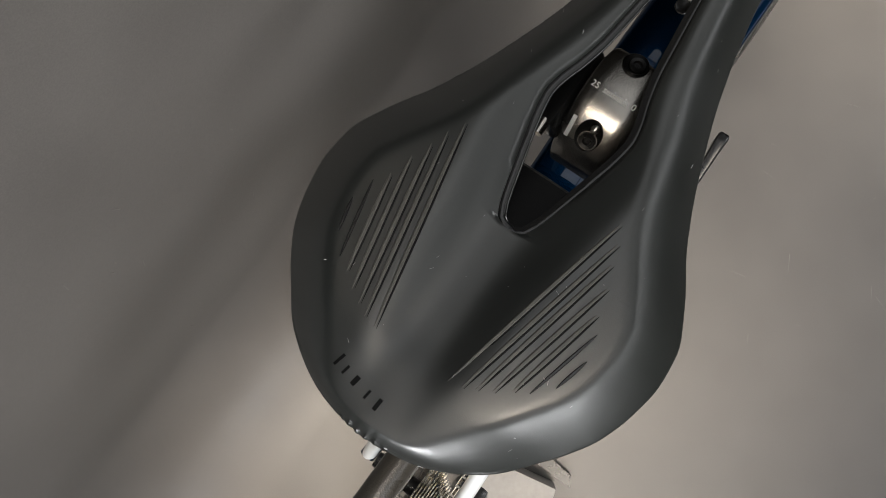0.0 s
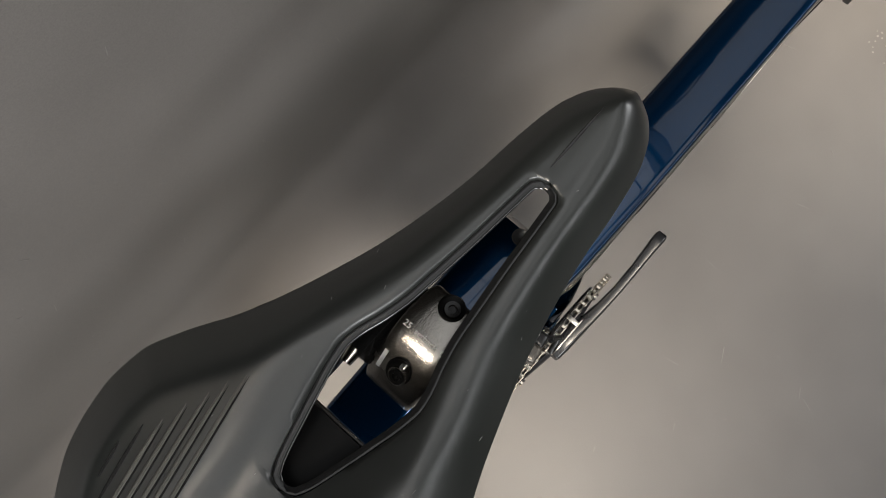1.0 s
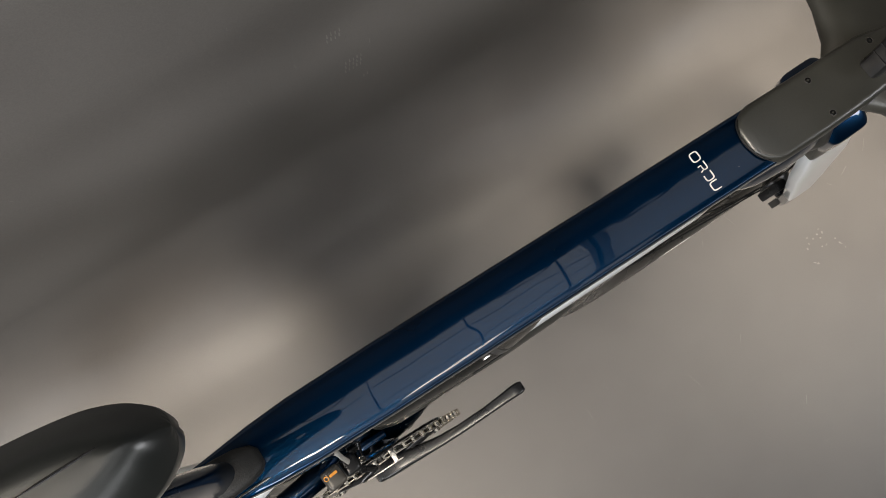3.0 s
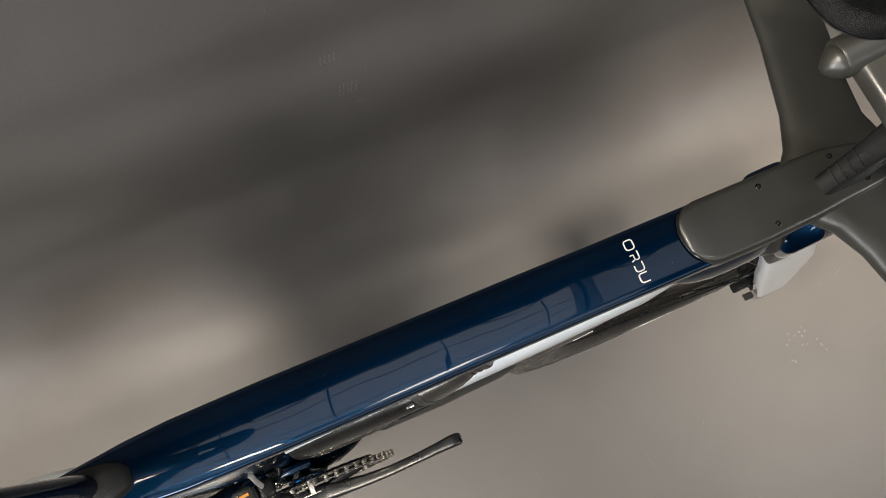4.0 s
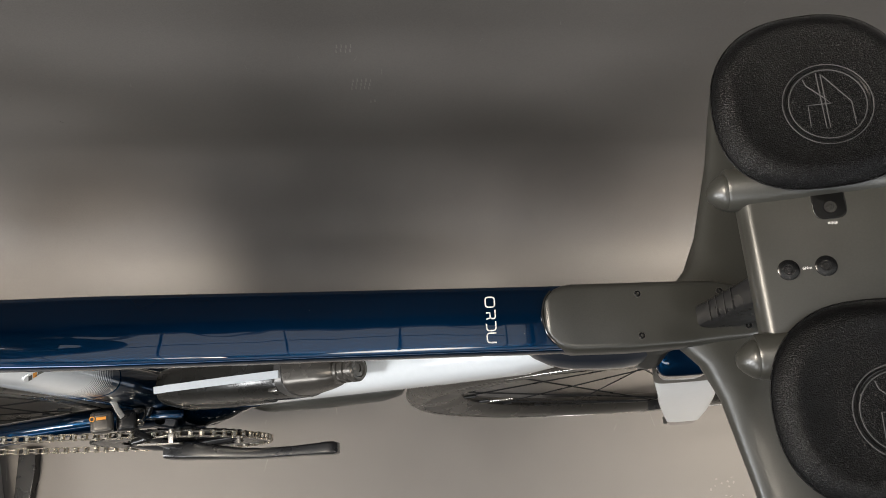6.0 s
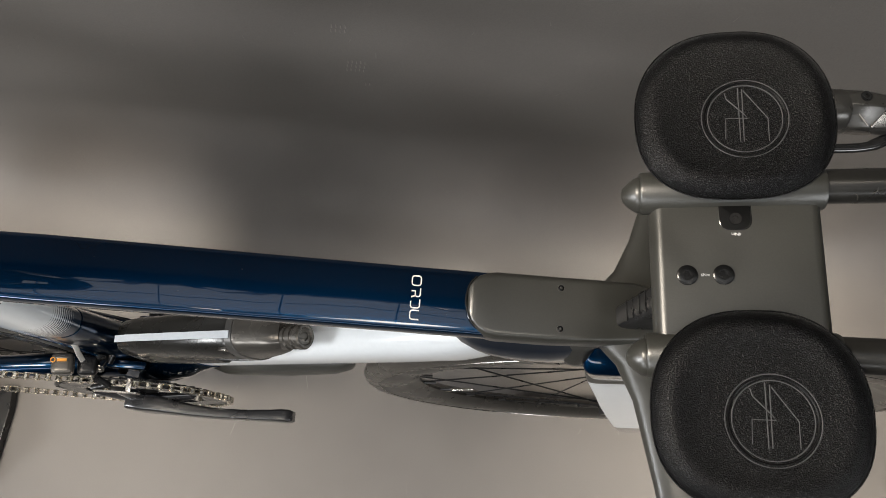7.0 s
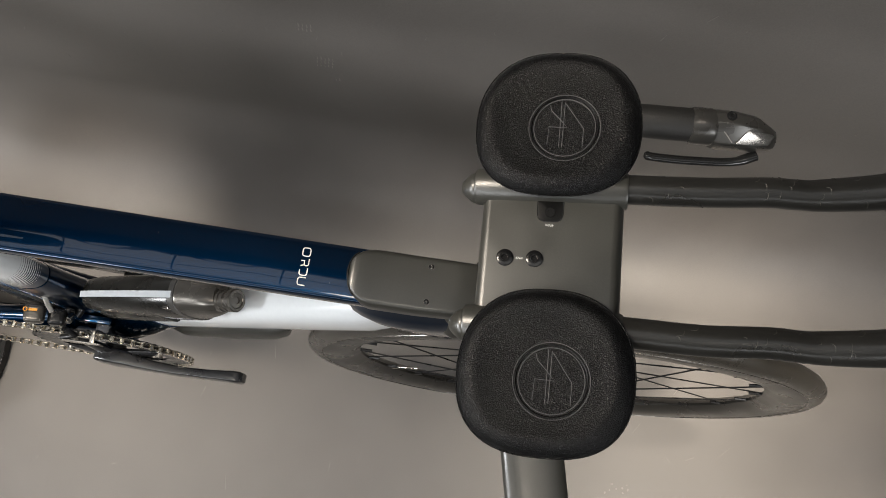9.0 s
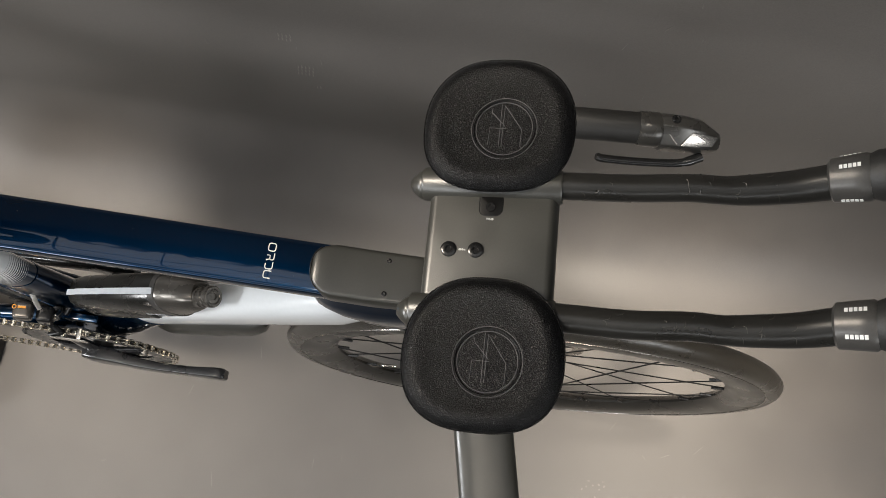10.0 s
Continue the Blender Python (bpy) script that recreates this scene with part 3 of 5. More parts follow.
# --- wheels
def wheel(name, hub, label, rear=False):
    w = new(name)
    w.parent = BIKE
    w.location = hub
    if label:
        tagged(w, label)
    turn = pose(0, 0, 0, 90, 0, 0)
    n = 96
    circ = [Vector((math.cos(2 * math.pi * i / n), 0, math.sin(2 * math.pi * i / n))) for i in range(n)]
    # tyre with a rounded crown, rim with a deep V section
    prof = [(0.3155, -0.0125), (0.318, -0.0138), (0.3225, -0.0142), (0.328, -0.0128), (0.3335, -0.0092), (0.3368, -0.0045), (0.338, 0.0),
            (0.3368, 0.0045), (0.3335, 0.0092), (0.328, 0.0128), (0.3225, 0.0142), (0.318, 0.0138), (0.3155, 0.0125), (0.313, 0.0)]
    part("tyre", loft([[c * r + Y * h for r, h in prof] for c in circ], closed=True), TYRE, w, "black road tyre")
    inner = 0.268
    prof = [(0.3165, -0.0118), (0.317, -0.0132), (0.315, -0.0138), (0.300, -0.0140), (0.285, -0.0115), (0.273, -0.0060), (inner, -0.0018), (inner, 0.0018), (0.273, 0.0060),
            (0.285, 0.0115), (0.300, 0.0140), (0.315, 0.0138), (0.317, 0.0132), (0.3165, 0.0118), (0.312, 0.0)]
    part("rim", loft([[c * r + Y * h for r, h in prof] for c in circ], closed=True), RIM, w, "deep matt carbon rim")
    for h in (-0.0139, 0.0139):
        part("bead_line", tube([c * 0.3172 + Y * h for c in circ], 0.0005, 5, closed=True), ALLOY, w, "thin bright bead line")
    flange = 0.024
    axle = [(0.0, -0.052), (0.009, -0.052), (0.010, -0.040), (0.012, -0.036), (0.021, -flange - 0.004), (0.022, -flange), (0.013, -flange + 0.006), (0.011, 0), (0.013, flange - 0.006),
            (0.024, flange), (0.023, flange + 0.004), (0.012, 0.038), (0.010, 0.052), (0.0, 0.052)]
    bmh = loft([[Vector((r * math.cos(2 * math.pi * i / 24), h, r * math.sin(2 * math.pi * i / 24))) for i in range(24)] for r, h in axle], cap=False)
    part("hub", bmh, BLACK_METAL, w)
    # bladed spokes, laced in pairs
    bms = bmesh.new()
    tube([(0.021, 0, 0), (0.10, 0, 0), (0.268, 0, 0)], [0.0009, 0.0009, 0.0009], 6, flat=0.6, bm=bms)
    base = finish(bms, "spoke", BLACK_METAL, w)
    me = base.data
    spokes = [base]
    count = 24
    for i in range(1, count):
        spokes.append(share("spoke", me, w, Matrix()))
    for i, ob in enumerate(spokes):
        side = 1 if i % 2 else -1
        a1 = 2 * math.pi * i / count
        a0 = a1 + (1 if (i // 2) % 2 else -1) * radians(62)
        p0 = Vector((0.021 * math.cos(a0), side * flange, 0.021 * math.sin(a0)))
        p1 = Vector((0.269 * math.cos(a1), side * 0.001, 0.269 * math.sin(a1)))
        d = (p1 - p0)
        m = frame_of(p0, d, Y)
        ob.matrix_basis = m @ Matrix.Diagonal((d.length / 0.247, 1, 1, 1)) @ Matrix.Translation((-0.021, 0, 0))
    bmn = bmesh.new()
    tube([(0.252, 0, 0), (0.270, 0, 0)], 0.0020, 8, bm=bmn)
    nip = finish(bmn, "nipple", BLACK_METAL, w)
    for i in range(count):
        ob = nip if i == 0 else share("nipple", nip.data, w, Matrix())
        ob.matrix_basis = pose(0, 0, 0, 0, -360.0 * i / count, 0)
    va = radians(213)
    vd = Vector((math.cos(va), 0, math.sin(va)))
    part("valve", tube([vd * 0.272, vd * 0.24, vd * 0.222], [0.0028, 0.0026, 0.0018], 10), STEEL, w, "bare steel valve stem")
    # brake disc on the left
    disc = [(0.064, 0.0362), (0.080, 0.0362), (0.080, 0.0380), (0.064, 0.0380)]
    part("brake_disc", loft([[c * r + Y * h for r, h in disc] for c in circ[::2]], closed=True), STEEL, w, "steel brake disc")
    for i in range(6):
        a = math.pi / 3 * i
        part("disc_arm", tube([Vector((0.02 * math.cos(a), 0.037, 0.02 * math.sin(a))), Vector((0.066 * math.cos(a + 0.5), 0.037, 0.066 * math.sin(a + 0.5)))], 0.003, 8, flat=0.4, up=(0, 0, 1) if abs(math.sin(a)) < 0.5 else (1, 0, 0)), BLACK_METAL, w)
    return w


FW = wheel("front_wheel", FRONT, "black deep-rim front wheel")
FW.rotation_euler = (radians(-1.5), 0, radians(1.1))
RW = wheel("rear_wheel", REAR, "black deep-rim rear wheel", True)
RW.rotation_euler = (radians(-1.7), 0, 0)


# --- cassette, chain, chainrings, crank
def toothed(teeth, y, thick, name, mat, parent, center, hole, spread=0.0):
    r = 0.0127 * teeth / (2 * math.pi)
    pts = []
    for i in range(teeth):
        for f, rr in ((0.0, r - 0.0035), (0.30, r - 0.0030), (0.45, r + 0.0030), (0.58, r + 0.0030), (0.72, r - 0.0030)):
            a = 2 * math.pi * (i + f) / teeth
            pts.append((math.cos(a) * rr, math.sin(a) * rr))
    bm = bmesh.new()
    n = len(pts)
    rings = []
    for yy in (y - thick / 2, y + thick / 2):
        rings.append(([bm.verts.new((center.x + px, yy, center.z + pz)) for px, pz in pts],
                      [bm.verts.new((center.x + px / math.hypot(px, pz) * hole, yy, center.z + pz / math.hypot(px, pz) * hole)) for px, pz in pts]))
    for i in range(n):
        j = (i + 1) % n
        bm.faces.new((rings[0][0][i], rings[0][0][j], rings[0][1][j], rings[0][1][i]))
        bm.faces.new((rings[1][0][i], rings[1][0][j], rings[1][1][j], rings[1][1][i]))
        bm.faces.new((rings[0][0][i], rings[0][0][j], rings[1][0][j], rings[1][0][i]))
        bm.faces.new((rings[0][1][i], rings[0][1][j], rings[1][1][j], rings[1][1][i]))
    return part(name, bm, mat, parent)


CASSETTE = new("cassette")
CASSETTE.parent = BIKE
tagged(CASSETTE, "pale metal cassette of stepped sprockets")
for i, teeth in enumerate((10, 11, 12, 13, 14, 15, 17, 19, 21, 24, 28, 33)):
    toothed(teeth, -0.050 + i * 0.0033, 0.0017, "sprocket", CHAIN_STEEL, CASSETTE, REAR, max(0.012, 0.0127 * teeth / (2 * math.pi) - 0.014))

CRANKSET = new("crankset")
CRANKSET.parent = BIKE
tagged(CRANKSET, "satin grey crankset without pedals")
toothed(52, -0.0530, 0.0030, "chainring", BLACK_METAL, CRANKSET, BB, 0.072)
toothed(39, -0.0455, 0.0026, "chainring", BLACK_METAL, CRANKSET, BB, 0.055)
TIP = Vector((0.421, -0.0665, 0.297))
axis = (TIP - Vector((BB.x, -0.0665, BB.z)))
LEN = axis.length
axis.normalize()
upv = Vector((-axis.z, 0, axis.x))
rings = []
for s, y, h, t in ((-0.022, -0.064, 0.010, 0.008), (-0.018, -0.064, 0.019, 0.0105), (0.0, -0.0645, 0.0235, 0.0118), (0.025, -0.0660, 0.0215, 0.0108), (0.045, -0.0690, 0.0190, 0.0086), (0.07, -0.0715, 0.0165, 0.0070), (0.10, -0.0728, 0.0150, 0.0062),
                   (0.14, -0.0722, 0.0140, 0.0062), (LEN - 0.012, -0.0710, 0.0142, 0.0070), (LEN, -0.0705, 0.0145, 0.0078), (LEN + 0.010, -0.0705, 0.0130, 0.0078), (LEN + 0.0145, -0.0705, 0.0085, 0.006)):
    rings.append(ring(Vector((BB.x, y, BB.z)) + axis * s, upv, Y, h, t, 32, 6.0))
part("crank_arm", loft(rings), CRANK, CRANKSET, "satin grey crank arm")
part("pedal_insert", revolve([(0.0045, -0.0068), (0.0078, -0.0072), (0.0080, 0.0072), (0.0045, 0.0068)], frame_of(Vector((BB.x, -0.0705, BB.z)) + axis * LEN, X, -Z), 20), BLACK_METAL, CRANKSET, "threaded black pedal insert")
rings = []
for s, h, t in ((-0.022, 0.010, 0.008), (0.0, 0.0225, 0.011), (0.06, 0.0165, 0.0085), (LEN, 0.0140, 0.0075), (LEN + 0.0155, 0.0065, 0.006)):
    rings.append(ring(Vector((BB.x, 0.066, BB.z)) - axis * s, upv, Y, h, t, 20, 2.6))
part("crank_arm", loft(rings), CRANK, CRANKSET, "satin grey crank arm")
part("axle", tube([(BB.x, -0.064, BB.z), (BB.x, 0.066, BB.z)], 0.0145, 20), BLACK_METAL, CRANKSET)
for i in range(4):
    a = radians(20 + 90 * i)
    arm_end = Vector((BB.x + 0.076 * math.cos(a), -0.053, BB.z + 0.076 * math.sin(a)))
    part("spider_arm", tube([(BB.x, -0.060, BB.z), tuple(arm_end)], [0.015, 0.008], 12, flat=0.5, up=(-math.sin(a), 0, math.cos(a))), CRANK, CRANKSET)
    part("chainring_bolt", tube([arm_end + Y * 0.006, arm_end - Y * 0.007], 0.0052, 14), STEEL, CRANKSET)

# chain path in the plane of the chainring: over the ring, back to a sprocket and the lower run forward
R1, R2 = 0.0127 * 52 / (2 * math.pi), 0.0127 * 11 / (2 * math.pi)
YC1, YC2 = -0.0530, -0.0500
CHAIN = new("chain")
CHAIN.parent = BIKE
tagged(CHAIN, "nickel-plated roller chain with oval links")
dv = Vector((BB.x - REAR.x, 0, BB.z - REAR.z))
gap = dv.length
tilt = math.atan2(dv.z, dv.x)
lean = math.asin((R1 - R2) / gap)


def chain_points():
    pts = []
    a_top = tilt + math.pi / 2 + lean
    a_low = tilt - math.pi / 2 - lean
    k = 60
    for i in range(k + 1):
        a = a_top + (a_low - a_top) * i / k
        pts.append(Vector((BB.x + R1 * math.cos(a), YC1, BB.z + R1 * math.sin(a))))
    pulley = Vector((-0.105, YC2, 0.190))
    for i in range(1, 30):
        pts.append(pts[k].lerp(pulley, i / 29))
    for i in range(1, 13):
        a = radians(-90 - 170 * i / 12)
        pts.append(pulley + Vector((0.022 * math.cos(a), 0, 0.022 + 0.022 * math.sin(a))))
    start = pts[-1]
    for i in range(1, 13):
        pts.append(start.lerp(Vector((REAR.x + R2, YC2, REAR.z - 0.012)), i / 12))
    for i in range(1, 20):
        a = radians(-20) + (a_top - radians(-20)) * i / 19
        pts.append(Vector((REAR.x + R2 * math.cos(a), YC2, REAR.z + R2 * math.sin(a))))
    end = pts[-1]
    for i in range(1, 30):
        pts.append(end.lerp(pts[0], i / 29))
    return pts


def link_mesh(outer):
    bm = bmesh.new()
    half = 0.00635
    off, r = (0.0033, 0.0042) if outer else (0.0021, 0.0040)
    shape = []
    for cx, a0 in ((half, -90), (-half, 90)):
        for i in range(7):
            a = radians(a0 + 30 * i)
            shape.append((cx + r * math.cos(a), r * math.sin(a)))
    for side in (-1, 1):
        lo = [bm.verts.new((x, side * off - 0.0005, z * (0.72 if abs(x) < half * 0.6 else 1))) for x, z in shape]
        hi = [bm.verts.new((x, side * off + 0.0005, z * (0.72 if abs(x) < half * 0.6 else 1))) for x, z in shape]
        bm.faces.new(lo)
        bm.faces.new(hi)
        for i in range(len(lo)):
            j = (i + 1) % len(lo)
            bm.faces.new((lo[i], lo[j], hi[j], hi[i]))
    for cx in (-half, half):
        tube([(cx, -0.0042 if outer else -0.0022, 0), (cx, 0.0042 if outer else 0.0022, 0)], 0.0019 if outer else 0.0037, 8, bm=bm)
    ob = finish(bm, "chain_link", CHAIN_STEEL, CHAIN)
    return ob


pts = chain_points()
pts.append(pts[0])
lens = [0.0]
for a, b in zip(pts, pts[1:]):
    lens.append(lens[-1] + (b - a).length)
total = int(lens[-1] / 0.0127 / 2) * 2
step = lens[-1] / total


def along(s):
    s = s % lens[-1]
    i = int(np.searchsorted(lens, s, side="right")) - 1
    i = min(i, len(pts) - 2)
    f = (s - lens[i]) / max(1e-9, lens[i + 1] - lens[i])
    return pts[i].lerp(pts[i + 1], f)


first = {True: link_mesh(True), False: link_mesh(False)}
used = set()
for i in range(total):
    outer = i % 2 == 0
    p0, p1 = along(i * step), along((i + 1) * step)
    d = p1 - p0
    w = d.cross(Y).normalized()
    yv = w.cross(d).normalized()
    dn = d.normalized()
    c = (p0 + p1) / 2
    m = Matrix(((dn.x, yv.x, w.x, c.x), (dn.y, yv.y, w.y, c.y), (dn.z, yv.z, w.z, c.z), (0, 0, 0, 1)))
    if outer not in used:
        used.add(outer)
        first[outer].matrix_basis = m
    else:
        share("chain_link", first[outer].data, CHAIN, m)

LEAN_DRIVE = Matrix.Translation((0, 0, 0.31)) @ pose(0, 0, 0, -2.3, 0, 0) @ Matrix.Translation((0, 0, -0.31))
# rear derailleur
RD = new("rear_derailleur")
RD.parent = BIKE
tagged(RD, "black rear derailleur under the cassette")
part("body", box(0.035, 0.026, 0.05, pose(-0.140, -0.072, 0.275, 0, 25, 0), 0.007), BLACK_METAL, RD)
part("cage_plate", prism(rounded([(-0.012, -0.05), (0.012, -0.05), (0.012, 0.05), (-0.012, 0.05)], 0.010), frame_of((-0.118, -0.0565, 0.235), (0.9, 0, 0.4), (-0.4, 0, 0.9)), 0.002), BLACK_METAL, RD)
part("pulley", revolve([(0.003, -0.0012), (0.020, -0.0012), (0.020, 0.0012), (0.003, 0.0012)], frame_of((-0.105, YC2, 0.212), X, -Z), 24), BLACK_METAL, RD)

for ob in (CASSETTE, CRANKSET, CHAIN, RD):
    ob.matrix_basis = LEAN_DRIVE
# front derailleur
FD = new("front_derailleur")
FD.parent = BIKE
FD.location = (0.018, 0, 0)
tagged(FD, "black electronic front derailleur with an orange mark")
part("battery", box(0.0225, 0.0235, 0.020, pose(0.176, -0.038, 0.430, 0, 12, 6), 0.006, 3), CAP_GREY, FD, "dark grey battery block")
part("motor_body", box(0.0200, 0.0220, 0.034, pose(0.1930, -0.036, 0.404, 0, 16, 4), 0.006, 3), BLACK_METAL, FD)
part("motor_shoulder", box(0.012, 0.018, 0.018, pose(0.2035, -0.030, 0.398, 0, 20, 0), 0.004, 2), BLACK_GLOSS, FD)
part("printed_mark", box(0.0095, 0.0030, 0.0004, pose(0.1790, -0.0345, 0.4430, 0, 12, 6), 0), MARK_ORANGE, FD, "orange printed bar")
part("printed_mark", tube([Vector((0.1705 + 0.0024 * math.cos(a), -0.0352 + 0.0024 * math.sin(a), 0.4448)) for a in [2 * math.pi * i / 14 for i in range(14)]], 0.0006, 6, closed=True), MARK_ORANGE, FD, "orange printed ring")
part("clip", tube(spline([(0.176, -0.0165, 0.452), (0.187, -0.0155, 0.457), (0.1935, -0.0180, 0.455), (0.1960, -0.0260, 0.446), (0.1985, -0.0330, 0.436)], 20), 0.0030, 8, flat=0.5), CLIP, FD, "bent pale metal clip")
part("mount", tube([(0.212, -0.012, 0.385), (0.206, -0.028, 0.383)], 0.0065, 14), BLACK_METAL, FD)
part("mount_bolt", revolve([(0.0, 0.0012), (0.0012, 0.0012), (0.0016, 0.0022), (0.0044, 0.0022), (0.0052, 0.0012), (0.0052, -0.010)], frame_of((0.2085, -0.0375, 0.4090), (1, 0, 0), (0, 0.72, 0.69)), 20), STEEL, FD, "bright steel mounting bolt")
part("mount_plate", box(0.045, 0.010, 0.035, pose(0.219, -0.027, 0.350, 0, 10, 0), 0.003), BLUE, FD)
part("cable_bolt", tube([(0.212, -0.026, 0.338), (0.212, -0.034, 0.343)], 0.0058, 14), ALLOY, FD)
for yy in (-0.0465, -0.0605):
    part("cage", prism(rounded([(-0.030, -0.010), (0.026, -0.012), (0.030, 0.006), (-0.022, 0.010)], 0.005), frame_of((0.222, yy, 0.388), (1, 0, 0.15), (-0.15, 0, 1)), 0.0014), STEEL if yy < -0.05 else BLACK_METAL, FD)
part("cage_bridge", box(0.006, 0.0155, 0.003, pose(0.240, -0.0528, 0.399), 0.001), STEEL, FD)
part("lever_arm", tube([(0.205, -0.048, 0.408), (0.215, -0.054, 0.395), (0.196, -0.058, 0.385)], 0.004, 10), BLACK_METAL, FD)


# --- saddle
SADDLE_C = 0.0015
W_TAB = ((-0.0210, 0.0), (-0.0205, 0.010), (-0.0190, 0.018), (-0.014, 0.030), (-0.006, 0.0415), (0.003, 0.0490), (0.012, 0.0560), (0.022, 0.0620), (0.035, 0.0662), (0.047, 0.0680), (0.058, 0.0672),
         (0.072, 0.0615), (0.090, 0.0512), (0.105, 0.0445), (0.120, 0.0390), (0.140, 0.0325), (0.160, 0.0275), (0.180, 0.0238), (0.200, 0.0215), (0.215, 0.0190), (0.226, 0.0150), (0.234, 0.0092), (0.2372, 0.004), (0.238, 0.0))
C_TAB = ((0.0600, 0.0), (0.0604, 0.0030), (0.0620, 0.0055), (0.066, 0.0075), (0.080, 0.0115), (0.090, 0.0142), (0.100, 0.0165), (0.107, 0.0174), (0.113, 0.0165), (0.122, 0.0138), (0.132, 0.0116), (0.143, 0.0103),
         (0.160, 0.0084), (0.180, 0.0066), (0.187, 0.0058), (0.1892, 0.0038), (0.1900, 0.0))


EDGE = np.array([(x, curve1(W_TAB, x)) for x in np.concatenate([np.linspace(-0.021, -0.012, 60), np.linspace(-0.012, 0.225, 260), np.linspace(0.225, 0.238, 60)])])


def saddle_top(x, y):
    """Height of the saddle's cover; y from its middle line."""
    y = abs(y)
    w = max(curve1(W_TAB, x), 1e-4)
    d = float(np.sqrt(((EDGE - (x, y)) ** 2).sum(axis=1).min()))
    if y >= w:
        d = 0.0
    zc = curve1(((-0.021, 1.0705), (-0.01, 1.0715), (0.01, 1.0735), (0.05, 1.0725), (0.10, 1.0705), (0.15, 1.0690), (0.20, 1.0690), (0.225, 1.0685), (0.238, 1.067)), x)
    reach = curve1(((-0.021, 0.0035), (-0.014, 0.006), (-0.006, 0.011), (0.004, 0.0155), (0.03, 0.0175), (0.08, 0.020), (0.13, 0.021), (0.18, 0.017), (0.22, 0.0145), (0.238, 0.013)), x)
    drop = curve1(((-0.021, 0.006), (-0.006, 0.010), (0.03, 0.0125), (0.08, 0.015), (0.14, 0.018), (0.20, 0.015), (0.238, 0.014)), x)
    z = zc - drop * max(0.0, 1 - d / reach) ** curve1(((-0.02, 1.2), (0.06, 1.25), (0.12, 1.7), (0.238, 1.8)), x) - 0.0035 * min(1.0, y / w) ** 2
    # centre channel behind the opening, shallow dish along the nose
    deep = curve1(((-0.02, 0.0), (0.0, 0.0012), (0.02, 0.0045), (0.06, 0.0066), (0.12, 0.0055), (0.19, 0.0030), (0.215, 0.0016), (0.232, 0.0)), x)
    wide = curve1(((-0.02, 0.012), (0.02, 0.0135), (0.06, 0.0175), (0.107, 0.024), (0.14, 0.0165), (0.19, 0.0115), (0.238, 0.010)), x)
    z -= deep * math.exp(-(y / wide) ** 4)
    return z


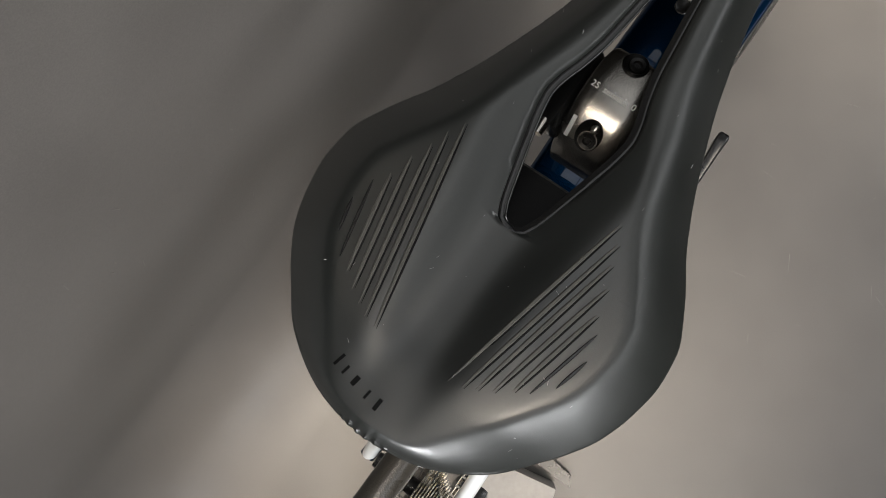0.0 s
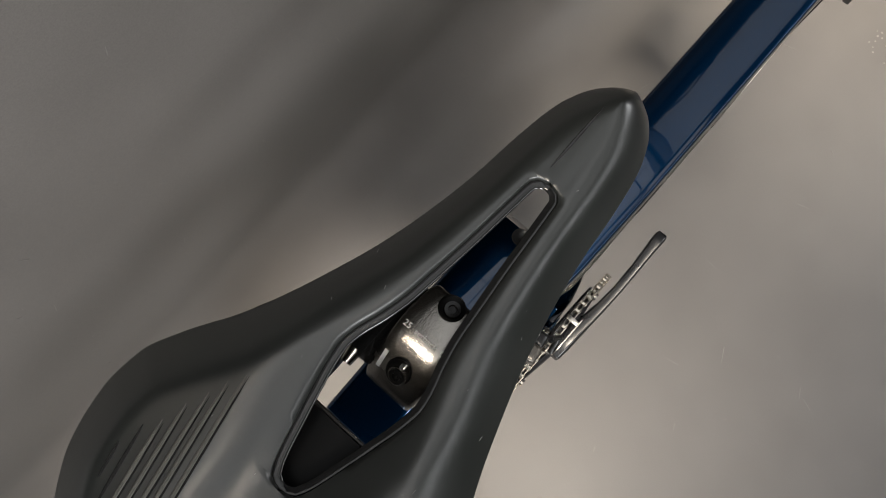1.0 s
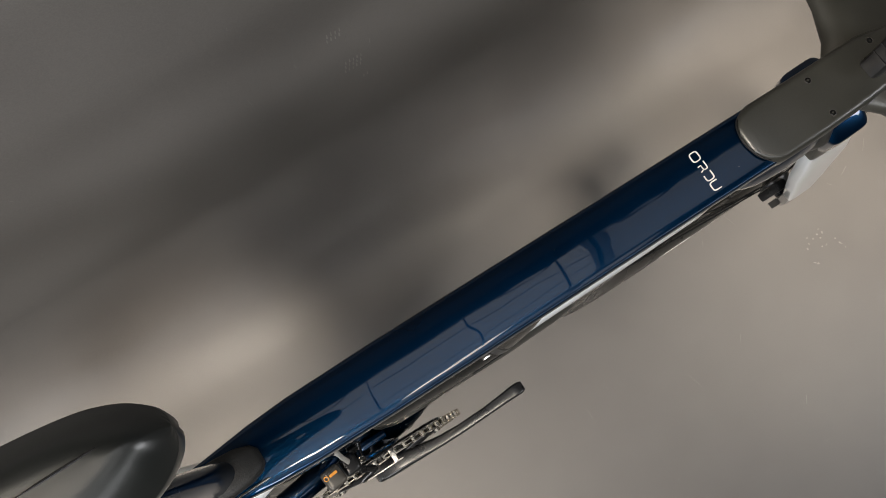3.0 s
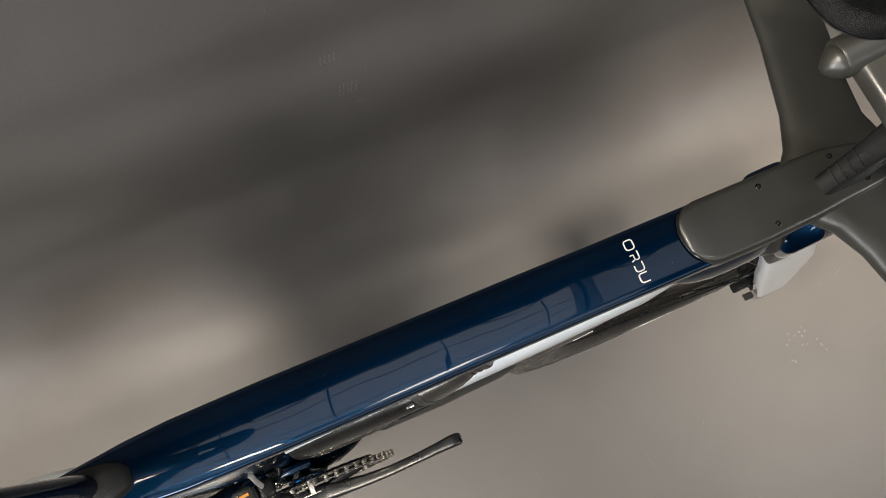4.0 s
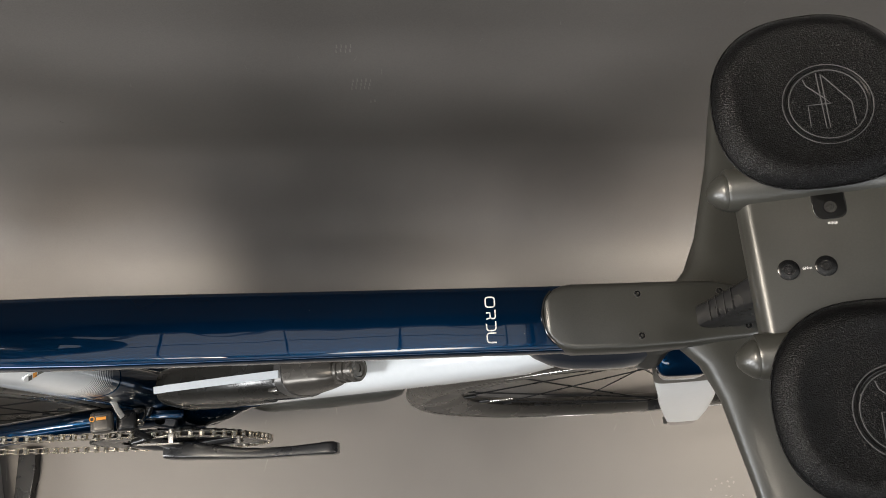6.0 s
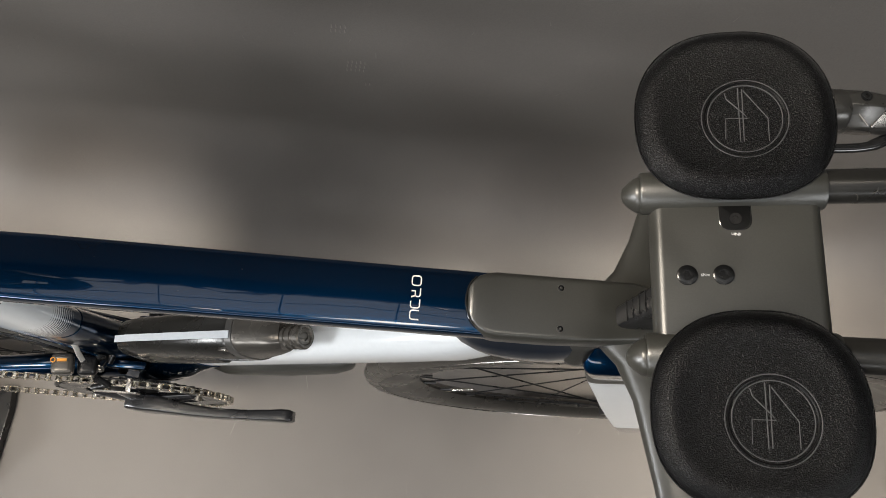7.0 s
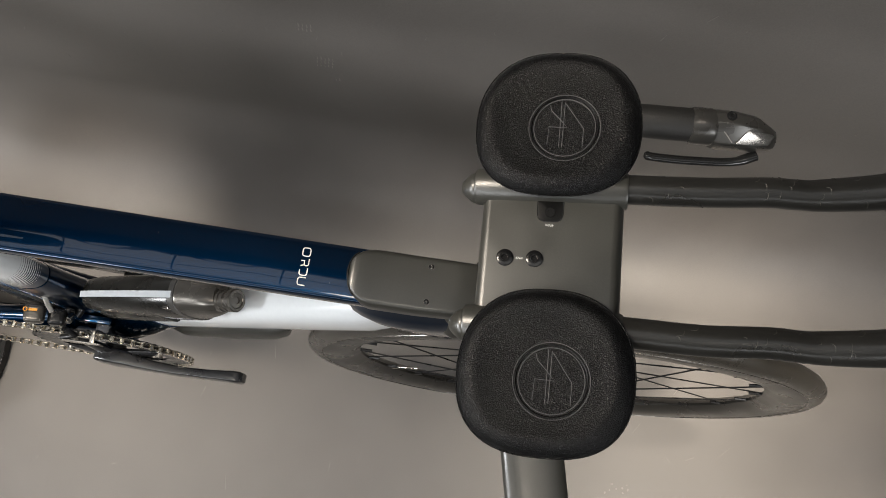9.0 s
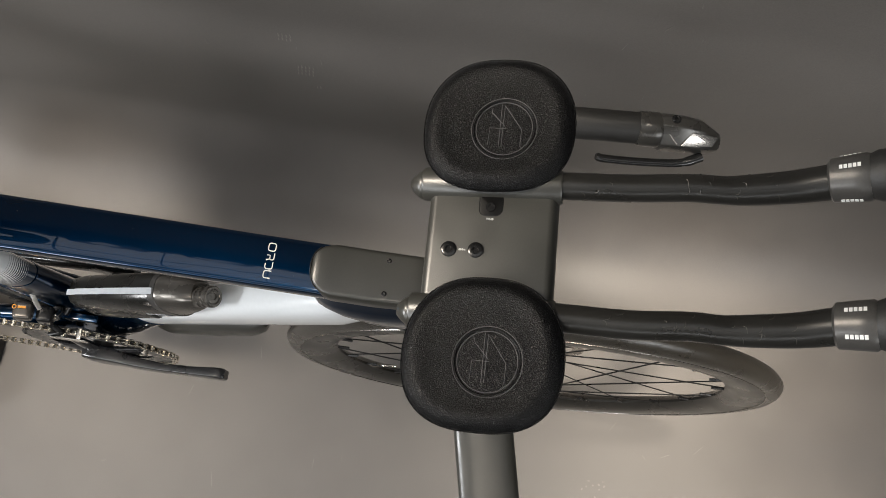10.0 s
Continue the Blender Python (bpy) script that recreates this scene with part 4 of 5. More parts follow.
def saddle():
    cover = bmesh.new()
    stations = sorted(set([r[0] for r in W_TAB] + [r[0] for r in C_TAB] + [round(-0.0207 + 0.0006 * i, 4) for i in range(16)] + [round(-0.011 + 0.0025 * i, 4) for i in range(100)] + [round(0.226 + 0.0008 * i, 4) for i in range(15)]))
    tail = EDGE[EDGE[:, 0] < 0.0]
    nose = EDGE[EDGE[:, 0] > 0.226][::-1]
    stations += [float(np.interp(0.0022 * k, tail[:, 1], tail[:, 0])) for k in range(1, 19)] + [float(np.interp(0.0020 * k, nose[:, 1], nose[:, 0])) for k in range(1, 8)]
    stations = sorted(x for x in stations if -0.021 <= x <= 0.238)
    stations = [x for i, x in enumerate(stations) if i == 0 or x - stations[i - 1] > 0.00004]
    cols = 26
    for side in (-1, 1):
        rows = []
        for x in stations:
            w, c = curve1(W_TAB, x), (curve1(C_TAB, x) if 0.06 < x < 0.19 else 0.0)
            row = []
            open_here = c > 0
            zi = saddle_top(x, c)
            if open_here:
                for dz, dy in ((-0.012, 0.0016), (-0.006, 0.0004), (-0.0025, 0.0)):
                    row.append((x, c + dy, zi + dz))
            else:
                row += [(x, 0, zi)] * 3
            for i in range(cols + 1):
                s = i / cols
                s = 1 - (1 - s) ** 1.5
                y = c + (w - c) * s
                z = saddle_top(x, y)
                if open_here:
                    z -= 0.0010 * math.exp(-(y - c) / 0.0012)
                row.append((x, y, z))
            ze = saddle_top(x, w)
            lo_, hi_ = max(x - 0.0002, -0.021), min(x + 0.0002, 0.238)
            out = Vector((curve1(W_TAB, lo_) - curve1(W_TAB, hi_), hi_ - lo_)).normalized()
            if x <= -0.02099 or x >= 0.23799:
                out = Vector((-1.0 if x < 0 else 1.0, 0.0))
            for dz, inset in ((-0.004, 0.0001), (-0.010, 0.0010), (-0.017, 0.0032)):
                row.append((x - out.x * inset, max(0.0, w - out.y * inset), ze + dz))
            rows.append([cover.verts.new((px, SADDLE_C + side * py, pz)) for px, py, pz in row])
        for a, b in zip(rows, rows[1:]):
            for i in range(len(a) - 1):
                q = [a[i], a[i + 1], b[i + 1], b[i]]
                if (q[0].co - q[3].co).length < 1e-7 and (q[1].co - q[2].co).length < 1e-7:
                    continue
                try:
                    cover.faces.new(q)
                except ValueError:
                    pass
    bmesh.ops.remove_doubles(cover, verts=cover.verts, dist=2e-5)
    bmesh.ops.dissolve_degenerate(cover, edges=cover.edges, dist=1e-6)
    ob = part("saddle", cover, SADDLE, BIKE, "matt black short-nose saddle with a long centre opening", 60)
    # gloss rim that lines the opening
    loop = []
    xs_ = [r[0] for r in C_TAB]
    fine = sorted(set(xs_ + [0.07 + 0.005 * i for i in range(24)]))
    for side in (1, -1):
        seq = fine if side == 1 else fine[::-1][1:-1]
        for x in seq:
            c = curve1(C_TAB, x) - 0.0008
            loop.append((x, SADDLE_C + side * max(c, 0), saddle_top(x, max(c, 0)) - 0.0035))
    part("opening_rim", tube(loop, 0.0010, 8, closed=True, flat=2.2, up=(0, 0, 1)), BLACK_GLOSS, ob, "gloss black rim lining the opening")
    # base shell under the cover
    rings = []
    for x in (-0.012, 0.01, 0.04, 0.06, 0.0842):
        w = curve1(W_TAB, x) * 0.86 if x < 0.07 else 0.030
        rings.append([Vector((x, SADDLE_C + w * s, 1.052 - 0.004 * abs(s) ** 2 - max(0, x - 0.05) * 0.10)) for s in (-1, -0.5, 0, 0.5, 1)] + [Vector((x, SADDLE_C + w * s, 1.048 - 0.004 * abs(s) ** 2 - max(0, x - 0.05) * 0.10)) for s in (1, 0.5, 0, -0.5, -1)])
    part("shell", loft(rings), DULL_BLACK, ob, "dull black saddle base")
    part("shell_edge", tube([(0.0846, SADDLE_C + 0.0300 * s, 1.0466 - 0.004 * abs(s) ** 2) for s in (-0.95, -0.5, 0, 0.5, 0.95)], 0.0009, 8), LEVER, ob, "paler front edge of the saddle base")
    # pressed lines on both wings: pale tube for the lit edge
    for side in (-1, 1):
        for k, (x0, y0, x1, y1) in enumerate(((0.080, 0.0285, 0.0095, 0.0130), (0.0745, 0.0315, 0.0105, 0.0175), (0.068, 0.0335, 0.0125, 0.0215), (0.061, 0.0365, 0.015, 0.0260), (0.0525, 0.0385, 0.0185, 0.0308),
                                              (0.0475, 0.0420, 0.021, 0.0355), (0.039, 0.0440, 0.027, 0.0410))):
            line, rad = [], []
            for i in range(13):
                f = i / 12
                x, y = x0 + (x1 - x0) * f, y0 + (y1 - y0) * f + (0.0024 if side > 0 else 0.0)
                line.append((x, SADDLE_C + side * y, saddle_top(x, y) + 0.0001))
                rad.append(0.00012 + (0.00072 if k < 5 else 0.0005) * math.sin(math.pi * f) ** 0.6)
            part("pressed_line_tone", tube(line, rad, 6, flat=0.7, up=(0, 1, 0)), EDGE_AND_MARK_GREY if k < 5 else BLACK_GLOSS, ob)
            # offset black copy paints the shaded side of the line
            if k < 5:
                part("pressed_line_tone", tube([(a, b - 0.0009, c - 0.0001) for a, b, c in line], [0.6 * r_ for r_ in rad], 6, flat=0.6, up=(0, 1, 0)), DULL_BLACK, ob)
    line = [(x, SADDLE_C + 0.0035, saddle_top(x, 0.0035) + 0.0001) for x in np.linspace(0.194, 0.221, 12)]
    part("pressed_line_tone", tube(line, [0.00015 + 0.0004 * math.sin(math.pi * i / 11) for i in range(12)], 6, up=(0, 1, 0)), BLACK_GLOSS, ob)
    # maker's mark on the tail as plain bars
    for x, y, l, wd, r in ((-0.0050, 0.0185, 0.0062, 0.0016, 14), (-0.0064, 0.0150, 0.0044, 0.0014, 12), (-0.0074, 0.0105, 0.0046, 0.0026, 10), (-0.0086, 0.0050, 0.0044, 0.0014, 7), (-0.0092, 0.0005, 0.0056, 0.0022, 4)):
        part("printed_mark", box(l * 0.75, wd * 0.65, 0.0003, pose(x, SADDLE_C + y, saddle_top(x, y) + 0.0002, 0, -4, -r), 0), DULL_BLACK, ob, "faint black bar")
    lint = bmesh.new()
    for k in range(70):
        x, y = random.uniform(-0.012, 0.215), random.uniform(-0.05, 0.05)
        if abs(y) < curve1(W_TAB, x) * 0.95 and not (0.05 < x < 0.195 and abs(y) < curve1(C_TAB, x) + 0.002):
            p0 = Vector((x, SADDLE_C + y, saddle_top(x, y) + 0.0002))
            a = random.uniform(0, 6.28)
            tube([p0, p0 + Vector((math.cos(a), math.sin(a), 0)) * random.uniform(0.0003, 0.0016)], random.uniform(0.00004, 0.00009), 4, bm=lint)
    tagged(part("lint", lint, DUST, ob), "specks of pale lint", kind="stuff")
    for side in (-1, 1):
        part("rail", tube(spline([(0.010, side * 0.024 + 0.001, 1.038), (0.05, side * 0.022 + 0.001, 1.030), (0.10, side * 0.0215 + 0.001, 1.028), (0.15, side * 0.021 + 0.001, 1.029), (0.185, side * 0.016 + 0.001, 1.040), (0.21, side * 0.010, 1.050)], 30), 0.0035, 12), BLACK_METAL, ob)
    return ob


saddle()

# --- seat post and clamp
blade("seat_post", BLUE, [(Vector((x, 0.001, z)), X, a, b) for x, z, a, b in ((0.166, 0.72, 0.029, 0.0120), (0.158, 0.80, 0.029, 0.0120), (0.146, 0.90, 0.029, 0.0118), (0.136, 0.975, 0.031, 0.0118), (0.132, 0.998, 0.036, 0.0120))], label="navy aero seat post", p=2.2)
part("post_slider", loft([[Vector((x, 0.002 + y * w, zt + z)) for y, z in rounded([(-0.0125, 0), (0.0125, 0), (0.0125, -0.02), (-0.0125, -0.02)], 0.003)] for x, w, zt in
                          ((0.0785, 0.98, 0.998), (0.0790, 1.06, 1.0060), (0.0805, 1.08, 1.0080), (0.100, 1.06, 1.0130), (0.120, 1.05, 1.0195), (0.14, 1, 1.020), (0.175, 1, 1.018), (0.1815, 0.95, 1.0165), (0.1845, 0.75, 1.011))]), BLUE, BIKE, "navy slider of the seat post", 30)
part("slider_hole", revolve([(0.0014, 0.0), (0.0030, 0.0), (0.0034, 0.0008), (0.0030, 0.0012), (0.0014, 0.0004)], pose(0.1785, 0.0015, 1.0185), 20), BLACK_METAL, BIKE)
CLAMP_ROWS = ((0.1005, 0.0092, 1.0200), (0.1010, 0.0104, 1.0222), (0.1035, 0.0113, 1.0256), (0.1080, 0.0119, 1.0302), (0.113, 0.0122, 1.0346), (0.119, 0.0123, 1.0386), (0.125, 0.0123, 1.0408), (0.130, 0.0123, 1.0413), (0.136, 0.0120, 1.0407), (0.1405, 0.0112, 1.0398), (0.1425, 0.0102, 1.0388), (0.1433, 0.0092, 1.0374))


def clamp_top(x):
    return curve1([(r_[0], r_[2]) for r_ in CLAMP_ROWS], x)


CLAMP = part("saddle_clamp", loft([[Vector((x, 0.0006 + a * w, zt + b)) for a, b in ((-1, -0.012), (-1.0, -0.0030), (-0.96, -0.0012), (-0.86, -0.0003), (-0.5, 0), (0, 0.0001), (0.5, 0), (0.86, -0.0003), (0.96, -0.0012), (1.0, -0.0030), (1, -0.012))]
                                   for x, w, zt in CLAMP_ROWS]), ALLOY, BIKE, "brushed dark alloy saddle clamp", 40)
# long rear slot, round front notch: flat discs coloured as shade, each with bolt
for x, sx, sy in ((0.1103, 1.30, 1.0), (0.1395, 1.0, 1.0)):
    tilt_ = math.degrees(math.atan2(clamp_top(x - 0.003) - clamp_top(x + 0.003), 0.006))
    at_ = pose(x, 0.0010, clamp_top(x) + 0.0001, 0, tilt_, 0)
    part("bolt_pocket_shade", revolve([(0.0, 0.0002), (0.0043, 0.0002), (0.0047, 0.0005), (0.0051, 0.0001), (0.0051, -0.002)], at_ @ Matrix.Diagonal((sx, sy, 1, 1)), 32), DULL_BLACK, CLAMP)
    part("bolt", revolve([(0.0, 0.0004), (0.0014, 0.0004), (0.0017, 0.0013), (0.0030, 0.0014), (0.0033, 0.0008), (0.0033, -0.0006)], at_ @ pose(-0.0016 if sx > 1 else -0.0006, -0.0006, 0.0002), 20), BOLT, CLAMP)
    if sx > 1:
        part("bolt_collar", revolve([(0.0033, 0.0), (0.0033, 0.0006), (0.0038, 0.0006), (0.0039, 0.0)], at_ @ pose(-0.0016, -0.0006, 0.0002), 20), ALLOY, CLAMP)
    if sx > 1:
        part("barrel_nut", revolve([(0.0, 0.0020), (0.0010, 0.0018), (0.0018, 0.0010), (0.0021, 0.0)], at_ @ pose(0.0036, -0.0010, 0.0002), 16), STEEL, CLAMP)
words("scale_print", "25  setback  0", frame_of((0.1250, 0.0012, clamp_top(0.1250) + 0.0005), (0, -1, 0), (0.97, 0, 0.24)), 0.0033, MARK_WHITE, CLAMP, "white printed setback scale")
part("printed_mark", box(0.0090, 0.0016, 0.0002, pose(0.1100, 0.0088, clamp_top(0.1100) + 0.0001, 0, -41, 3), 0), MARK_WHITE, CLAMP, "white printed bar")
for k in range(3):
    part("scale_mark", box(0.0012, 0.0016, 0.0002, pose(0.128 + 0.003 * k, 0.0196, 1.0318), 0), MARK_WHITE, CLAMP)
for side in (-1, 1):
    part("rail_cradle", box(0.040, 0.008, 0.008, pose(0.126, 0.001 + side * 0.0195, 1.0275), 0.002), BLACK_METAL, CLAMP)
part("cradle_ear", box(0.036, 0.011, 0.014, pose(0.122, 0.0175, 1.0285, -18, 0, 0), 0.003), BLACK_GLOSS, CLAMP, "gloss black ear of the clamp")
part("rail_end", tube([(0.100, 0.0175, 1.0335), (0.106, 0.0180, 1.033)], [0.0022, 0.0030], 12), STEEL, CLAMP, "bare metal rail end")
part("seat_wedge_cover", loft([[Vector((x, -0.001 + y * w, zt + z)) for y, z in rounded([(-0.0115, 0), (0.0115, 0), (0.0125, -0.016), (-0.0125, -0.016)], 0.006)] for x, w, zt in
                               ((0.160, 1.15, 0.785), (0.178, 1.15, 0.786), (0.192, 1.05, 0.7855), (0.201, 0.8, 0.782), (0.205, 0.45, 0.777))]), RUBBER, BIKE, "dark rubber seat post wedge cover", 50)
part("seat_wedge_trim", tube(spline([(0.203, -0.016, 0.772), (0.185, -0.0165, 0.782), (0.165, -0.0165, 0.783), (0.150, -0.0155, 0.780)], 16), 0.0008, 8), ALLOY, BIKE, "thin bright trim line")

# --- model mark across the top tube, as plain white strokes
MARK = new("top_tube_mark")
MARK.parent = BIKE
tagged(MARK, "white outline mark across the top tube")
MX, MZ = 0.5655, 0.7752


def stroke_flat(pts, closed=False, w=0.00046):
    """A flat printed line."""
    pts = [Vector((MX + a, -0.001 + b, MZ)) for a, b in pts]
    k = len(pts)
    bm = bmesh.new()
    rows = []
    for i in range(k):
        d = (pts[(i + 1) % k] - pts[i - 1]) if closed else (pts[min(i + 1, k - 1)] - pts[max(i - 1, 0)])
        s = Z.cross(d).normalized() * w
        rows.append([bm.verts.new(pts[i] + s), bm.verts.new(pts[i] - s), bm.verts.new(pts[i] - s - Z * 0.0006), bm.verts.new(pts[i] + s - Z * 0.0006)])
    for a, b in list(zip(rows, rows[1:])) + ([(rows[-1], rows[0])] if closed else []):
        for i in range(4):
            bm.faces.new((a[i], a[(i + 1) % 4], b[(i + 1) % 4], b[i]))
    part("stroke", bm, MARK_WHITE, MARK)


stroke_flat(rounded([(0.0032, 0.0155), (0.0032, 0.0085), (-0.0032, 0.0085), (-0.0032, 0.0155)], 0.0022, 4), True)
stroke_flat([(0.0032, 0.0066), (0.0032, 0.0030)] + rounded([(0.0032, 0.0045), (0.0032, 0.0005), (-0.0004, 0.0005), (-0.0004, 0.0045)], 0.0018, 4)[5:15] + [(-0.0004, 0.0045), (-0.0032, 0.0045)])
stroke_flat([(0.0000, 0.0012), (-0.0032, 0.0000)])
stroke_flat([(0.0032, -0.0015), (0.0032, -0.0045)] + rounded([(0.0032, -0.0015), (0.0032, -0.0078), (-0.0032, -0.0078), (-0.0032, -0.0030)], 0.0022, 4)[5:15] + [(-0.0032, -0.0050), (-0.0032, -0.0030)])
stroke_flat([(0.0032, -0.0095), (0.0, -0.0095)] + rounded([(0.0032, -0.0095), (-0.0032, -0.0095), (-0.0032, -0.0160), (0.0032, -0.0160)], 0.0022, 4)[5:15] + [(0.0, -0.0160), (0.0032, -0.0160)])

dust = bmesh.new()
for k in range(50):
    x = random.uniform(0.24, 0.60)
    y = random.uniform(-0.019, 0.019)
    bmesh.ops.create_icosphere(dust, subdivisions=1, radius=random.uniform(0.00010, 0.00026), matrix=pose(x, y - 0.001, 0.7746 - 0.0016 * max(0.0, abs(y) - 0.0105) / 0.010))
tagged(part("dust", dust, DUST, BIKE), "specks of pale dust", kind="stuff")

# --- stem cover
COVER = part("stem_cover", loft([[Vector((x, -0.001 + sh + y * w, zt + z)) for y, z in rounded([(-0.0225, 0), (0.0215, 0), (0.0240, -0.006), (0.0235, -0.022), (-0.0245, -0.022), (-0.0250, -0.006)], [0.006, 0.006, 0.003, 0.002, 0.002, 0.003])]
                                 for x, w, sh, zt in ((0.6024, 0.12, 0.002, 0.7740), (0.6027, 0.28, 0.002, 0.7765), (0.6040, 0.48, 0.0015, 0.7775), (0.6068, 0.68, 0.001, 0.7780), (0.6110, 0.84, 0.0005, 0.7783), (0.6160, 0.94, 0, 0.7785), (0.6230, 1.0, 0, 0.7785), (0.66, 1.0, 0, 0.7785),
                                                      (0.70, 0.97, 0.001, 0.7787), (0.725, 0.91, 0.002, 0.7787), (0.742, 0.82, 0.001, 0.7785), (0.756, 0.72, 0.0, 0.7780), (0.761, 0.66, 0.0, 0.7765), (0.7625, 0.62, 0, 0.772))]),
             CARBON, BIKE, "matt dark grey stem cover with small screws", 40)
part("cover_gap", tube(spline([(0.6125, -0.0205, 0.7745), (0.6085, -0.0180, 0.7752), (0.6040, -0.0115, 0.7757), (0.6015, 0.0005, 0.7757), (0.6038, 0.0115, 0.7757), (0.6085, 0.0175, 0.7750)], 30), 0.0009, 8), BLACK_GLOSS, COVER, "gloss black gap edge")
for x, y, z in ((0.669, 0.0135, 0.7785), (0.669, -0.0160, 0.7785), (0.746, -0.0110, 0.7784), (0.728, 0.0140, 0.7787)):
    part("screw", revolve([(0.0, -0.0003), (0.0008, -0.0003), (0.0010, 0.0003), (0.0018, 0.0004), (0.0022, 0.0002), (0.0022, -0.001)], pose(x, y, z), 16), BOLT, COVER)
    part("screw_seat", revolve([(0.0023, -0.0002), (0.0023, 0.0002), (0.0028, 0.0002), (0.0028, -0.0004)], pose(x, y, z), 18), COLLAR, COVER)

# --- cockpit, turned a little to the left with the fork
BAR = new("handlebar")
BAR.parent = BIKE
BAR.location = (0.735, 0.0, 0)
BAR.rotation_euler = (0, 0, radians(2.4))
tagged(BAR, "matt black aero base bar with extensions")


def bar(x, y, z):
    return Vector((x - 0.735, y, z))


# base bar: one wing from tip to tip
rings = []
for y, x, chord, th, z in ((-0.222, 0.792, 0.017, 0.008, 0.748), (-0.212, 0.788, 0.025, 0.009, 0.748), (-0.175, 0.777, 0.026, 0.0095, 0.749), (-0.12, 0.767, 0.0262, 0.010, 0.752), (-0.06, 0.754, 0.028, 0.012, 0.757), (-0.035, 0.748, 0.034, 0.014, 0.759),
                           (-0.018, 0.742, 0.044, 0.016, 0.759), (0.0, 0.740, 0.046, 0.017, 0.759), (0.018, 0.742, 0.044, 0.016, 0.759), (0.035, 0.748, 0.034, 0.014, 0.759), (0.06, 0.757, 0.030, 0.012, 0.757), (0.12, 0.776, 0.028, 0.010, 0.752), (0.160, 0.787, 0.0285, 0.0095, 0.749),
                           (0.184, 0.794, 0.0285, 0.0090, 0.748), (0.194, 0.7985, 0.0265, 0.0088, 0.748), (0.1985, 0.802, 0.0225, 0.0080, 0.748), (0.2000, 0.804, 0.0170, 0.0060, 0.748)):
    rings.append(ring(bar(x, y, z), X, Z, chord, th, 26, 2.4))
part("base_bar", loft(rings), CARBON, BAR, "matt black winged base bar", 50)
for side in (-1, 1):
    dx, dy = (0.006, -0.007) if side > 0 else (0.0, 0.020)
    part("base_grip", tube([bar(0.785 + dx, side * (0.187 + dy), 0.748), bar(0.82 + dx, side * (0.188 + dy), 0.749), bar(0.885 + dx, side * (0.189 + dy), 0.751), bar(0.893 + dx, side * (0.189 + dy), 0.751)], [0.0135, 0.0155, 0.0155, 0.0145], 22), RUBBER, BAR, "black rubber grip")
    def lever_section(x, sy, sz, yo, zo):
        prof_ = rounded([(0.0165, -0.012), (0.0165, 0.004), (0.0080, 0.0160), (-0.0025, 0.0165), (-0.0170, 0.0030), (-0.0165, -0.012)], 0.0016, 3)
        return [bar(x + dx, side * (0.189 + dy) + side * (a * sy + yo), 0.752 + b * sz + zo) for a, b in prof_]
    part("lever_clamp", tube([bar(x + dx, side * (0.189 + dy), 0.751) for x in (0.884, 0.886, 0.903, 0.906)], [0.0158, 0.0168, 0.0172, 0.0160], 26), LEVER, BAR, "black clamp ring of the brake lever", 30)
    LEV = part("brake_lever", loft([lever_section(*r_) for r_ in ((0.904, 0.90, 0.92, 0, 0), (0.908, 1.0, 1.0, 0, 0), (0.926, 1.0, 1.02, 0, 0), (0.945, 0.92, 0.92, 0.0005, -0.003), (0.959, 0.70, 0.66, -0.001, -0.0075), (0.9655, 0.55, 0.50, -0.001, -0.010), (0.9680, 0.38, 0.34, -0.001, -0.0115))]),
               LEVER, BAR, "faceted dark grey brake lever body", 22)
    part("lever_stripe", box(0.020, 0.0013, 0.0008, Matrix.Translation(bar(0.914 + dx, side * (0.1795 + dy), 0.7625)) @ pose(0, 0, 0, -38 * side, 6, -52 * side), 0), MARK_GREY, LEV, "pale diagonal stripe")
    part("lever_facet", prism(rounded([(-0.014, -0.0075), (0.020, -0.0060), (0.024, 0.0040), (-0.004, 0.0075)], 0.002), frame_of(bar(0.938 + dx, side * (0.1800 + dy), 0.7585), (1, side * 0.12, -0.20), (0, side * 0.75, 0.62)), 0.0012 * side, 0.0004), ALLOY, LEV, "lighter grey facet")
    part("lever_tip", box(0.0035, 0.0085, 0.0045, Matrix.Translation(bar(0.9655 + dx, side * (0.1875 + dy), 0.7445)) @ pose(0, 0, 0, 0, 30, 0), 0.0012), ALLOY, LEV, "pale lever tip")
    part("lever_bolt", revolve([(0.0, -0.0004), (0.0015, -0.0004), (0.0018, 0.0012), (0.0032, 0.0014), (0.0036, 0.0006), (0.0044, 0.0006), (0.0046, -0.002)], pose(*bar(0.917 + dx, side * (0.194 + dy), 0.7688)), 18), BLACK_GLOSS, LEV, "black socket bolt")
    part("lever_blade", tube(spline([bar(0.952 + dx, side * (0.172 + dy), 0.738), bar(0.93 + dx, side * (0.1635 + dy), 0.737), bar(0.89 + dx, side * (0.1605 + dy), 0.736), bar(0.858 + dx, side * (0.1595 + dy), 0.737), bar(0.848 + dx, side * (0.1600 + dy), 0.739)], 20), [0.0050] * 4 + [0.0042] * 15 + [0.003], 12, flat=0.8), BLACK_GLOSS, LEV, "gloss black brake blade")

# riser between base bar and extensions
EXT = Matrix.Translation((0.745 - 0.735, 0.0, 0.9000)) @ pose(0, 0, 0, 0, -13.5, 0)
